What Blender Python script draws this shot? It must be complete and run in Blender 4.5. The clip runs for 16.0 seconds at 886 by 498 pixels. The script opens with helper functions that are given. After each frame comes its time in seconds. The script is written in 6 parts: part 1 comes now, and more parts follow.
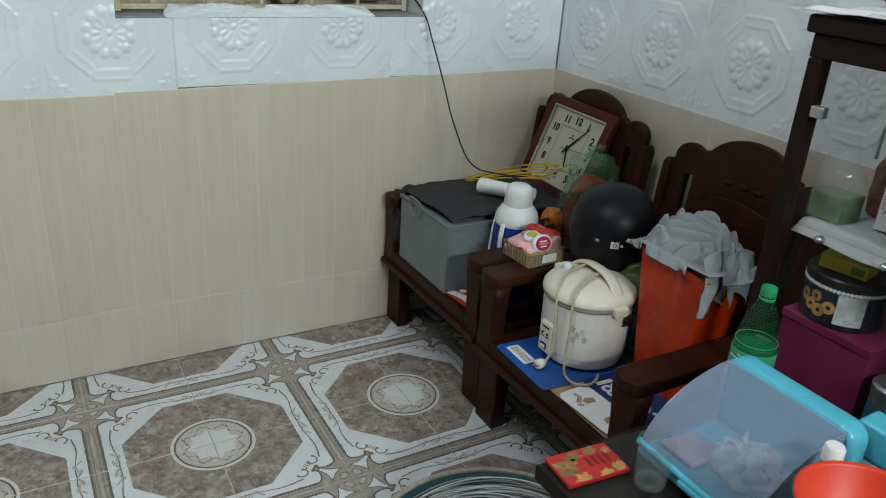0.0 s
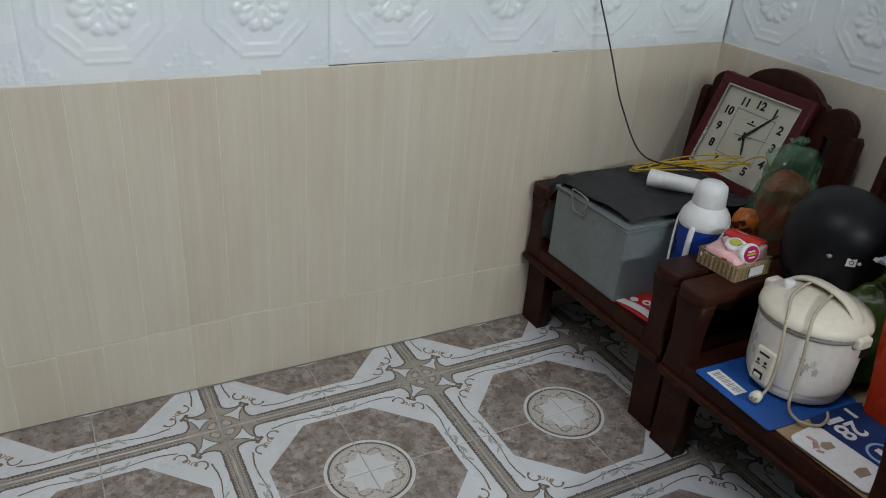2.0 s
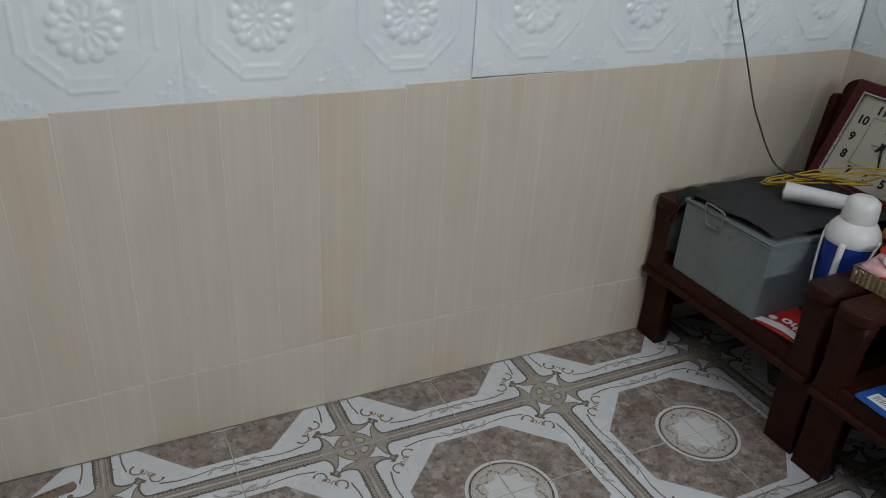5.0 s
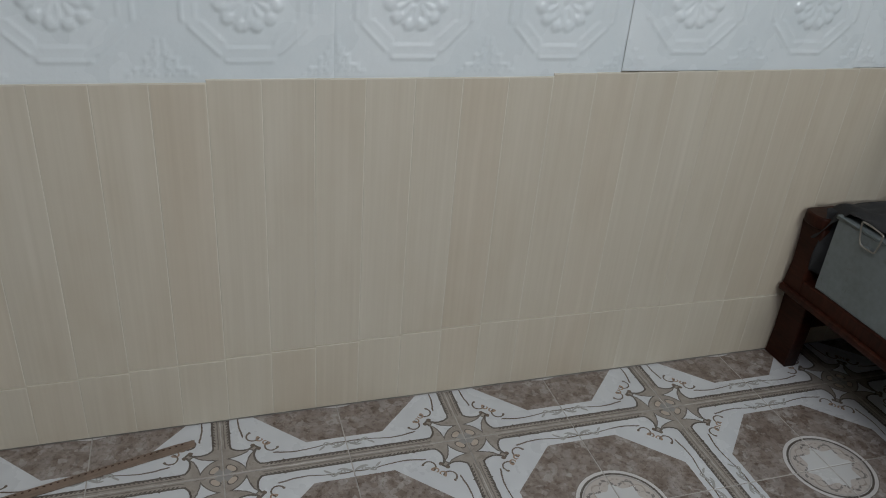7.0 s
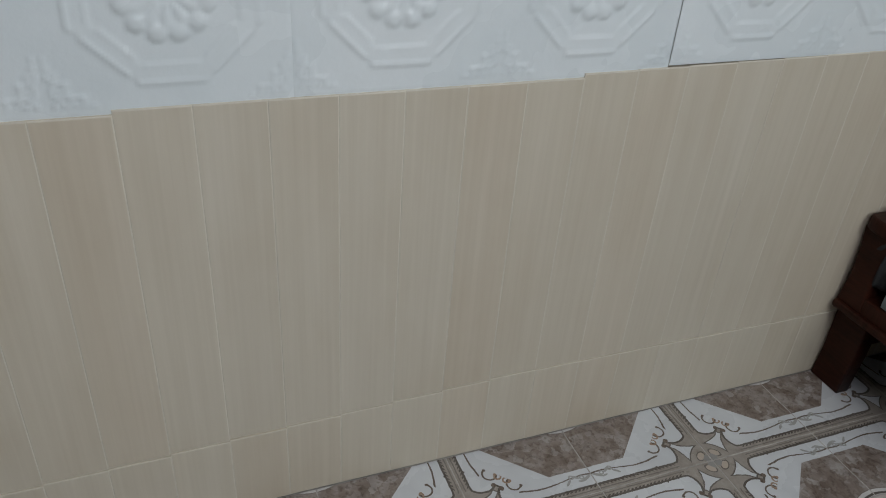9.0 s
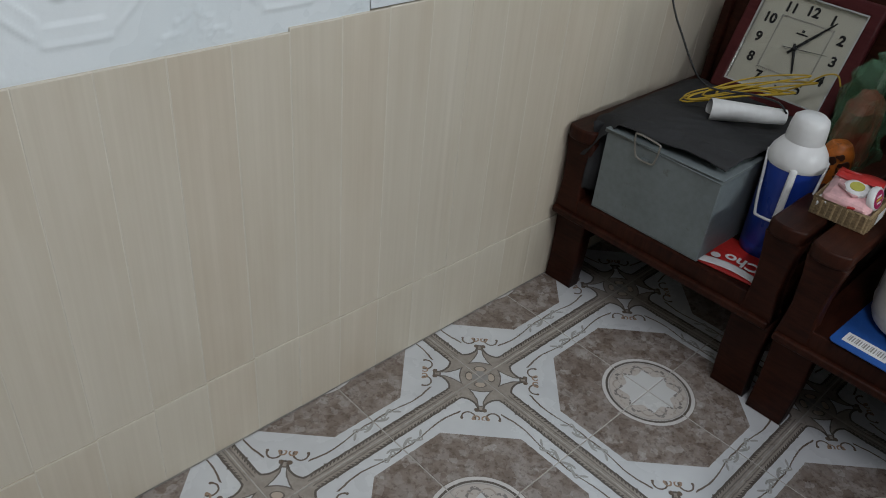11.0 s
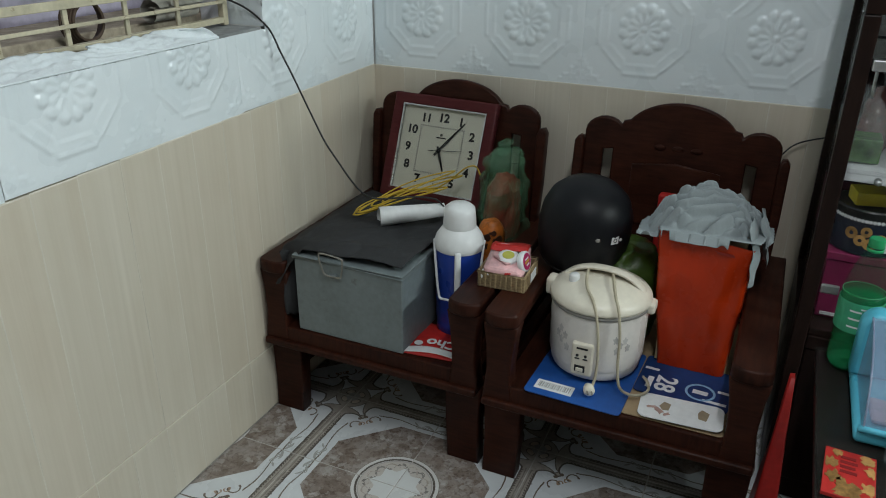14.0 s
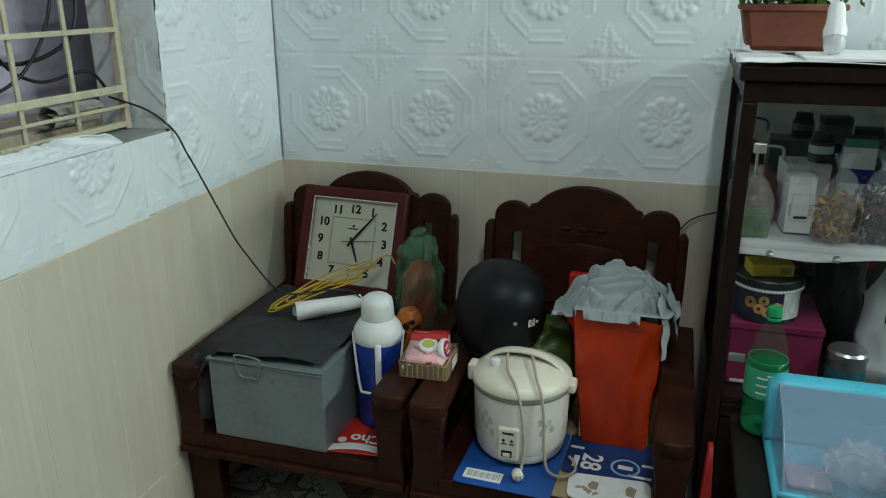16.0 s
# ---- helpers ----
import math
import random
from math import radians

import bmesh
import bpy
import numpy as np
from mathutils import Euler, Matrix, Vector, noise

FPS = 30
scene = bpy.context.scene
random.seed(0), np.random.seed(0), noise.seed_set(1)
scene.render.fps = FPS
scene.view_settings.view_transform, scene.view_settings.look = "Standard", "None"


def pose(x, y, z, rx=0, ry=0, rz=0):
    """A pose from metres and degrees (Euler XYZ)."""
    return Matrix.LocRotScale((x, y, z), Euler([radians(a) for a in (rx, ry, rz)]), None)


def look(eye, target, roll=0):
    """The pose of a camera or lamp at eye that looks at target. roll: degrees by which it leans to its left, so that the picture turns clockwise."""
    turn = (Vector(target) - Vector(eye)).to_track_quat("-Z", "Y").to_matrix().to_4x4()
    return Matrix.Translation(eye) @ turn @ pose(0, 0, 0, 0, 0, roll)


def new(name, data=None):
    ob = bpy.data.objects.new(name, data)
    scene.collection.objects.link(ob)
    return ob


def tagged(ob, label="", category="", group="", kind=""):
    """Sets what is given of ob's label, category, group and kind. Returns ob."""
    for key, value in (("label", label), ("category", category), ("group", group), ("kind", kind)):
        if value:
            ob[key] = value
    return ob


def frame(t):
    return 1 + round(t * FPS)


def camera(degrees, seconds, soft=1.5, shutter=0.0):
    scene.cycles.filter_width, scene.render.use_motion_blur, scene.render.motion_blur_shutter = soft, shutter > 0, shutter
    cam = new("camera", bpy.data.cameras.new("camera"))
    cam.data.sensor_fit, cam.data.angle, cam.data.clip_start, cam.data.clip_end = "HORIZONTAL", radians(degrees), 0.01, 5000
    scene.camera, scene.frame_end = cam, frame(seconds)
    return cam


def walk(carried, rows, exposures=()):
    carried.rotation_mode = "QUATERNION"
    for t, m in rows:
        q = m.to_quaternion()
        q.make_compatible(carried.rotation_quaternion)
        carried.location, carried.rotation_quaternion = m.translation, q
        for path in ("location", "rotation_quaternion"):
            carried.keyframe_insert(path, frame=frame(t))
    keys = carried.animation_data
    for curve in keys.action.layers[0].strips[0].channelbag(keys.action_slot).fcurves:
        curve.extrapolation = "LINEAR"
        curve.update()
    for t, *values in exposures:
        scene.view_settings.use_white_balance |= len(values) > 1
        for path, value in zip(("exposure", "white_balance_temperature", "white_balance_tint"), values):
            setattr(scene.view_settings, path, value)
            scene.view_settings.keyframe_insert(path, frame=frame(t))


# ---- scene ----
cam = camera(60.1, 16.0, soft=1.0)
PATH = [
    (0, (-1.808, -2.314, 1.407), (-0.873, -0.735, 0.61), 3.8),
    (0.5, (-1.936, -2.212, 1.403), (-1.014, -0.63, 0.598), 3.5),
    (1, (-2.04, -2.138, 1.394), (-1.141, -0.558, 0.56), 3.9),
    (1.5, (-2.052, -2.029, 1.37), (-1.174, -0.472, 0.473), 4.8),
    (2, (-2.042, -1.83, 1.387), (-1.16, -0.282, 0.478), 4.5),
    (2.5, (-2.047, -1.744, 1.412), (-1.17, -0.196, 0.498), 4.5),
    (3, (-2.081, -1.709, 1.41), (-1.208, -0.154, 0.505), 3.5),
    (5.5, (-2.292, -1.649, 1.387), (-1.53, -0.048, 0.461), 4.0),
    (6, (-2.299, -1.66, 1.391), (-1.633, -0.027, 0.448), 3.9),
    (6.5, (-2.318, -1.668, 1.379), (-1.71, -0.006, 0.447), 4.3),
    (7, (-2.332, -1.586, 1.358), (-1.752, 0.077, 0.411), 5.0),
    (7.5, (-2.307, -1.435, 1.344), (-1.761, 0.232, 0.384), 5.0),
    (8, (-2.284, -1.301, 1.342), (-1.77, 0.358, 0.349), 4.4),
    (10.5, (-2.251, -1.018, 1.32), (-1.17, 0.216, 0.176), 5.8),
    (11, (-2.248, -1.066, 1.337), (-1.049, 0.066, 0.206), 5.9),
    (11.5, (-2.258, -1.155, 1.361), (-0.924, -0.099, 0.31), 3.4),
    (12, (-2.261, -1.216, 1.375), (-0.832, -0.22, 0.393), 3.1),
    (12.5, (-2.269, -1.253, 1.382), (-0.808, -0.262, 0.442), 2.8),
    (13, (-2.272, -1.277, 1.384), (-0.762, -0.314, 0.495), 1.6),
    (13.5, (-2.241, -1.277, 1.395), (-0.648, -0.424, 0.539), 0.7),
    (14, (-2.226, -1.243, 1.4), (-0.563, -0.502, 0.571), 0.5),
    (14.5, (-2.226, -1.218, 1.418), (-0.509, -0.578, 0.616), 0.9),
    (15, (-2.226, -1.212, 1.419), (-0.468, -0.619, 0.672), 0.9),
    (15.5, (-2.222, -1.223, 1.429), (-0.444, -0.647, 0.718), 0.2),
    (16, (-2.224, -1.229, 1.435), (-0.413, -0.676, 0.792), -0.3),
]
EXPOSURES = [(0, 0.09, 6400, 10), (0.5, 0.07, 6420, 14), (2, 0.0, 6450, 18), (3, -0.08, 6500, 19), (5.5, -0.27, 6500, 19), (8, -0.27, 6500, 19), (10.5, -0.16, 6440, 19), (11.5, -0.08, 6420, 18), (13, 0.05, 6420, 14), (14, 0.12, 6380, 10), (15, 0.13, 6350, 4), (16, 0.10, 6350, 0)]
walk(cam, [(t, look(eye, target, roll)) for t, eye, target, roll in PATH], EXPOSURES)

# ---- light ----
world = bpy.data.worlds.new("world")
scene.world = world
world.use_nodes = True
world.node_tree.nodes["Background"].inputs[0].default_value = (0.05, 0.06, 0.07, 1)
world.node_tree.nodes["Background"].inputs[1].default_value = 0.3


def area_lamp(name, at, target, sx, sy, watts, colour):
    data = bpy.data.lights.new(name, "AREA")
    data.shape, data.size, data.size_y, data.energy, data.color = "RECTANGLE", sx, sy, watts, colour
    ob = new(name, data)
    ob.matrix_world = look(at, target)
    return ob


area_lamp("tube_light_glow", (-0.85, -3.95, 2.27), (-0.95, -1.2, 0.9), 1.25, 0.16, 53, (0.90, 1.0, 0.96))
# unseen lamp added overhead to fill in the shaded east wall
area_lamp("second_tube_glow", (-1.95, -1.40, 2.93), (-1.95, -1.35, 0.2), 1.15, 0.10, 21, (0.95, 0.98, 1.0))

# ---- building blocks ----
def thing(name, label, category, at=(0, 0, 0), rz=0, group="", rx=0, ry=0):
    ob = new(name)
    ob.empty_display_size = 0.05
    ob.matrix_basis = pose(*at, rx, ry, rz)
    return tagged(ob, label, category, group)


def finish(me, smooth):
    if smooth:
        me.polygons.foreach_set("use_smooth", [True] * len(me.polygons))
    me.update()


def mesh_of(bm, name="mesh", smooth=False, angle=None):
    me = bpy.data.meshes.new(name)
    bmesh.ops.recalc_face_normals(bm, faces=bm.faces)
    if angle is not None:
        for f in bm.faces:
            f.smooth = True
        for e in bm.edges:
            e.smooth = len(e.link_faces) == 2 and e.calc_face_angle(0) < radians(angle)
    bm.to_mesh(me)
    bm.free()
    if smooth:
        finish(me, True)
    return me


def part(name, geo, material, parent, label="", smooth=False, at=None, angle=None):
    me = geo if isinstance(geo, bpy.types.Mesh) else mesh_of(geo, name, smooth, angle)
    me.name = name
    me.materials.clear()
    me.materials.append(material)
    ob = new(name, me)
    ob.parent = parent
    if at is not None:
        ob.matrix_basis = at
    if label:
        ob["label"] = label
    return ob


def solo(name, geo, material, label, category, at=(0, 0, 0), rz=0, kind="", group="", smooth=False, rx=0, ry=0, angle=None):
    ob = part(name, geo, material, None, "", smooth, pose(*at, rx, ry, rz), angle)
    return tagged(ob, label, category, group, kind)


def box(x0, y0, z0, x1, y1, z1, bevel=0.0, seg=2, bm=None):
    bm = bm or bmesh.new()
    c = Vector(((x0 + x1) / 2, (y0 + y1) / 2, (z0 + z1) / 2))
    r = bmesh.ops.create_cube(bm, size=1, matrix=Matrix.Translation(c) @ Matrix.Diagonal((abs(x1 - x0), abs(y1 - y0), abs(z1 - z0), 1)))
    if bevel:
        edges = list({e for v in r["verts"] for e in v.link_edges})
        bmesh.ops.bevel(bm, geom=edges, offset=bevel, segments=seg, profile=0.5, affect="EDGES")
    return bm


def lathe(profile, seg=40, sx=1.0, sy=1.0):
    """A turned shape from (radius, height) pairs."""
    bm = bmesh.new()
    rings = []
    for r, z in profile:
        if r < 1e-5:
            rings.append([bm.verts.new((0, 0, z))])
        else:
            rings.append([bm.verts.new((r * sx * math.cos(k * math.tau / seg), r * sy * math.sin(k * math.tau / seg), z)) for k in range(seg)])
    for a, b in zip(rings, rings[1:]):
        for k in range(seg):
            q = (k + 1) % seg
            if len(a) == 1 and len(b) > 1:
                bm.faces.new((a[0], b[k], b[q]))
            elif len(b) == 1 and len(a) > 1:
                bm.faces.new((a[k], b[0], a[q]))
            elif len(a) > 1:
                bm.faces.new((a[k], a[q], b[q], b[k]))
    return bm


def smooth_line(points, n=8):
    """Catmull-Rom through the points."""
    p = [Vector(q) for q in points]
    p = [p[0] * 2 - p[1]] + p + [p[-1] * 2 - p[-2]]
    out = []
    for i in range(1, len(p) - 2):
        a, b, c, d = p[i - 1:i + 3]
        for k in range(n):
            t = k / n
            out.append(0.5 * ((2 * b) + (c - a) * t + (2 * a - 5 * b + 4 * c - d) * t * t + (3 * b - a - 3 * c + d) * t ** 3))
    return out + [p[-2]]


def tube(points, r, seg=8, n=8, closed=False, bm=None, flat=1.0):
    bm = bm or bmesh.new()
    line = smooth_line(points, n) if n > 1 else [Vector(q) for q in points]
    rings, side = [], None
    for i, q in enumerate(line):
        a, b = line[max(i - 1, 0)], line[min(i + 1, len(line) - 1)]
        if closed:
            a, b = line[i - 1], line[(i + 1) % len(line)]
        d = (b - a).normalized()
        if side is None:
            side = d.orthogonal().normalized() if abs(d.z) > 0.9 else Vector((0, 0, 1)).cross(d).normalized()
        side = (side - d * side.dot(d)).normalized()
        up = d.cross(side)
        rings.append([bm.verts.new(q + side * (r * math.cos(k * math.tau / seg)) + up * (r * flat * math.sin(k * math.tau / seg))) for k in range(seg)])
    pairs = list(zip(rings, rings[1:])) + ([(rings[-1], rings[0])] if closed else [])
    for a, b in pairs:
        for k in range(seg):
            bm.faces.new((a[k], a[(k + 1) % seg], b[(k + 1) % seg], b[k]))
    if not closed:
        bm.faces.new(rings[0][::-1])
        bm.faces.new(rings[-1])
    return bm


def from_curve(data, name):
    ob = bpy.data.objects.new("loose", data)
    scene.collection.objects.link(ob)
    me = bpy.data.meshes.new_from_object(ob.evaluated_get(bpy.context.evaluated_depsgraph_get()))
    bpy.data.objects.remove(ob)
    bpy.data.curves.remove(data)
    me.name = name
    return me


def plate(loops, thick, bevel=0.003, name="plate"):
    """A flat board in the local xy plane, outline first, then holes; thickness along z about 0."""
    data = bpy.data.curves.new("loose", "CURVE")
    data.dimensions, data.fill_mode = "2D", "BOTH"
    data.extrude, data.bevel_depth, data.bevel_resolution = max(thick / 2 - bevel, 0.0003), bevel, 1
    data.offset = -bevel
    for loop in loops:
        s = data.splines.new("POLY")
        s.points.add(len(loop) - 1)
        for pt, (x, y) in zip(s.points, loop):
            pt.co = (x, y, 0, 1)
        s.use_cyclic_u = True
    return from_curve(data, name)


def lettering(text, size, depth=0.0004, name="writing", align="CENTER", bold=0.0):
    data = bpy.data.curves.new("loose", "FONT")
    data.body, data.size, data.extrude, data.offset = text, size, depth, bold
    data.align_x, data.align_y = align, "CENTER"
    return from_curve(data, name)


def sheet(fn, nu, nv, thick=0.0, name="sheet"):
    """A surface fn(u, v) -> (x, y, z), u and v from 0 to 1, with thickness downwards."""
    vs, fs = [], []
    for j in range(nv + 1):
        for i in range(nu + 1):
            vs.append(fn(i / nu, j / nv))
    n = len(vs)
    w = nu + 1
    for j in range(nv):
        for i in range(nu):
            a = j * w + i
            fs.append((a, a + 1, a + w + 1, a + w))
    if thick:
        vs += [(x, y, z - thick) for x, y, z in vs]
        fs += [tuple(n + k for k in f[::-1]) for f in fs]
        rim = list(range(w)) + [w * k + nu for k in range(1, nv + 1)] + [nv * w + k for k in range(nu - 1, -1, -1)] + [w * k for k in range(nv - 1, 0, -1)]
        for a, b in zip(rim, rim[1:] + rim[:1]):
            fs.append((b, a, n + a, n + b))
    me = bpy.data.meshes.new(name)
    me.from_pydata(vs, [], fs)
    finish(me, True)
    return me


# upright boards: local x -> world y, local y -> world z, thickness along world x
UP_YZ = Matrix(((0, 0, 1, 0), (1, 0, 0, 0), (0, 1, 0, 0), (0, 0, 0, 1)))


def yz(x, y=0.0, z=0.0):
    return Matrix.Translation((x, y, z)) @ UP_YZ


# ---- materials ----
class Sum:
    """Arithmetic on shader sockets."""
    tree = None

    def __init__(self, s):
        self.s = s

    @staticmethod
    def op(kind, *args):
        n = Sum.tree.nodes.new("ShaderNodeMath")
        n.operation = kind
        for k, a in enumerate(args):
            if isinstance(a, Sum):
                Sum.tree.links.new(a.s, n.inputs[k])
            else:
                n.inputs[k].default_value = a
        return Sum(n.outputs[0])

    def __add__(self, o): return Sum.op("ADD", self, o)
    def __radd__(self, o): return Sum.op("ADD", o, self)
    def __sub__(self, o): return Sum.op("SUBTRACT", self, o)
    def __rsub__(self, o): return Sum.op("SUBTRACT", o, self)
    def __mul__(self, o): return Sum.op("MULTIPLY", self, o)
    def __rmul__(self, o): return Sum.op("MULTIPLY", o, self)
    def __truediv__(self, o): return Sum.op("DIVIDE", self, o)
    def __lt__(self, o): return Sum.op("LESS_THAN", self, o)
    def __gt__(self, o): return Sum.op("GREATER_THAN", self, o)
    def abs(self): return Sum.op("ABSOLUTE", self)
    def sqrt(self): return Sum.op("SQRT", self)
    def sin(self): return Sum.op("SINE", self)
    def power(self, o): return Sum.op("POWER", self, o)
    def most(self, o): return Sum.op("MAXIMUM", self, o)
    def least(self, o): return Sum.op("MINIMUM", self, o)


def hypot(a, b):
    return (a * a + b * b).sqrt()


def start_material(name):
    m = bpy.data.materials.new(name)
    m.use_nodes = True
    Sum.tree = m.node_tree
    return m, m.node_tree, m.node_tree.nodes["Principled BSDF"]


def coords(tree, scale=(1, 1, 1), shift=True):
    """Object coordinates, shifted by the object's random number so that pieces differ."""
    tc = tree.nodes.new("ShaderNodeTexCoord")
    mp = tree.nodes.new("ShaderNodeMapping")
    mp.inputs["Scale"].default_value = scale
    tree.links.new(tc.outputs["Object"], mp.inputs["Vector"])
    if shift:
        oi = tree.nodes.new("ShaderNodeObjectInfo")
        mu = tree.nodes.new("ShaderNodeMath")
        mu.operation = "MULTIPLY"
        mu.inputs[1].default_value = 37.0
        tree.links.new(oi.outputs["Random"], mu.inputs[0])
        tree.links.new(mu.outputs[0], mp.inputs["Location"])
    return mp.outputs["Vector"]


def noise_of(tree, vec, scale, detail=4.0, rough=0.55):
    n = tree.nodes.new("ShaderNodeTexNoise")
    n.inputs["Scale"].default_value, n.inputs["Detail"].default_value, n.inputs["Roughness"].default_value = scale, detail, rough
    tree.links.new(vec, n.inputs["Vector"])
    return n.outputs["Fac"]


def ramp(tree, fac, stops):
    r = tree.nodes.new("ShaderNodeValToRGB")
    els = r.color_ramp.elements
    while len(els) < len(stops):
        els.new(0.5)
    for e, (p, c) in zip(els, stops):
        e.position, e.color = p, (*c, 1)
    tree.links.new(fac, r.inputs["Fac"])
    return r.outputs["Color"]


def mix(tree, fac, a, b, kind="MIX"):
    n = tree.nodes.new("ShaderNodeMix")
    n.data_type, n.blend_type = "RGBA", kind
    for sock, v in ((n.inputs[0], fac), (n.inputs[6], a), (n.inputs[7], b)):
        if isinstance(v, Sum):
            tree.links.new(v.s, sock)
        elif isinstance(v, bpy.types.NodeSocket):
            tree.links.new(v, sock)
        elif isinstance(v, (int, float)):
            sock.default_value = v
        else:
            sock.default_value = (*v, 1)
    return n.outputs[2]


def bump(tree, bsdf, height, strength, distance):
    b = tree.nodes.new("ShaderNodeBump")
    b.inputs["Strength"].default_value, b.inputs["Distance"].default_value = strength, distance
    tree.links.new(height, b.inputs["Height"])
    tree.links.new(b.outputs["Normal"], bsdf.inputs["Normal"])


def plain(name, colour, rough=0.5, metal=0.0, vary=0.12, grain=(60, 60, 60), blot=7.0, relief=0.15, depth=0.001, coat=0.0, wear=None, alpha=1.0, glass=0.0, ior=1.45):
    """A surface with fine grain, broad stains and a little relief."""
    m, tree, bsdf = start_material(name)
    fine = noise_of(tree, coords(tree, grain), 1.0, 5.0)
    broad = noise_of(tree, coords(tree, (blot, blot, blot)), 1.0, 3.0)
    dark = tuple(c * (1 - 2.2 * vary) for c in colour)
    light = tuple(min(1.0, c * (1 + 1.2 * vary)) for c in colour)
    a = ramp(tree, fine, [(0.3, dark), (0.7, light)])
    b = ramp(tree, broad, [(0.32, dark), (0.62, light)])
    col = mix(tree, 0.5, a, b)
    if wear:
        spots = noise_of(tree, coords(tree, (23, 23, 23)), 1.0, 6.0, 0.7)
        mask = ramp(tree, spots, [(0.62, (0, 0, 0)), (0.72, (1, 1, 1))])
        col = mix(tree, mask, col, wear)
    tree.links.new(col, bsdf.inputs["Base Color"])
    rr = ramp(tree, broad, [(0.3, (max(rough - 0.08, 0.02),) * 3), (0.7, (min(rough + 0.1, 1),) * 3)])
    tree.links.new(rr, bsdf.inputs["Roughness"])
    bsdf.inputs["Metallic"].default_value = metal
    bsdf.inputs["Coat Weight"].default_value = coat
    bsdf.inputs["Coat Roughness"].default_value = 0.2
    bsdf.inputs["Alpha"].default_value = alpha
    bsdf.inputs["Transmission Weight"].default_value = glass
    bsdf.inputs["IOR"].default_value = ior
    if relief:
        bump(tree, bsdf, fine, relief, depth)
    return m


def cream_plank():
    m, tree, bsdf = start_material("cream_wood_foil")
    fine = noise_of(tree, coords(tree, (110, 110, 2.0)), 1.0, 6.0, 0.6)
    streak = noise_of(tree, coords(tree, (34, 34, 1.1)), 1.0, 4.0, 0.6)
    broad = noise_of(tree, coords(tree, (6, 6, 2.6)), 1.0, 4.0)
    oi = tree.nodes.new("ShaderNodeObjectInfo")
    a = ramp(tree, streak, [(0.25, (0.580, 0.530, 0.435)), (0.5, (0.610, 0.566, 0.474)), (0.72, (0.665, 0.620, 0.530))])
    b = ramp(tree, broad, [(0.3, (0.545, 0.478, 0.375)), (0.5, (0.610, 0.560, 0.466)), (0.7, (0.635, 0.590, 0.500))])
    c = mix(tree, 0.45, a, b)
    f = ramp(tree, fine, [(0.3, (0.95, 0.945, 0.935)), (0.65, (1, 1, 1))])
    c = mix(tree, 1.0, c, f, "MULTIPLY")
    tone = ramp(tree, oi.outputs["Random"], [(0.0, (0.995, 0.962, 0.935)), (0.35, (0.99, 0.974, 0.955)), (1.0, (1, 0.992, 0.985))])
    c = mix(tree, 1.0, c, tone, "MULTIPLY")
    tree.links.new(c, bsdf.inputs["Base Color"])
    bsdf.inputs["Roughness"].default_value = 0.42
    bump(tree, bsdf, fine, 0.15, 0.0004)
    return m


def foam_white():
    m, tree, bsdf = start_material("white_embossed_foam")
    v = coords(tree, (1, 1, 1))
    broad = noise_of(tree, v, 5, 3.0)
    c = ramp(tree, broad, [(0.3, (0.705, 0.772, 0.80)), (0.7, (0.785, 0.837, 0.86))])
    tree.links.new(c, bsdf.inputs["Base Color"])
    r = ramp(tree, broad, [(0.3, (0.20,) * 3), (0.7, (0.34,) * 3)])
    tree.links.new(r, bsdf.inputs["Roughness"])
    bump(tree, bsdf, noise_of(tree, v, 26, 5.0, 0.6), 0.35, 0.0022)
    return m


def varnished_wood(name, dark, light, rough):
    m, tree, bsdf = start_material(name)
    fine = noise_of(tree, coords(tree, (14, 90, 14)), 1.0, 6.0, 0.65)
    broad = noise_of(tree, coords(tree, (7, 7, 7)), 1.0, 4.0)
    a = ramp(tree, fine, [(0.28, dark), (0.72, light)])
    b = ramp(tree, broad, [(0.3, dark), (0.75, light)])
    tree.links.new(mix(tree, 0.45, a, b), bsdf.inputs["Base Color"])
    r = ramp(tree, noise_of(tree, coords(tree, (11, 11, 11)), 1.0, 6.0), [(0.3, (rough,) * 3), (0.7, (rough + 0.22,) * 3)])
    tree.links.new(r, bsdf.inputs["Roughness"])
    bsdf.inputs["Specular IOR Level"].default_value = 0.13
    bump(tree, bsdf, fine, 0.12, 0.0008)
    return m


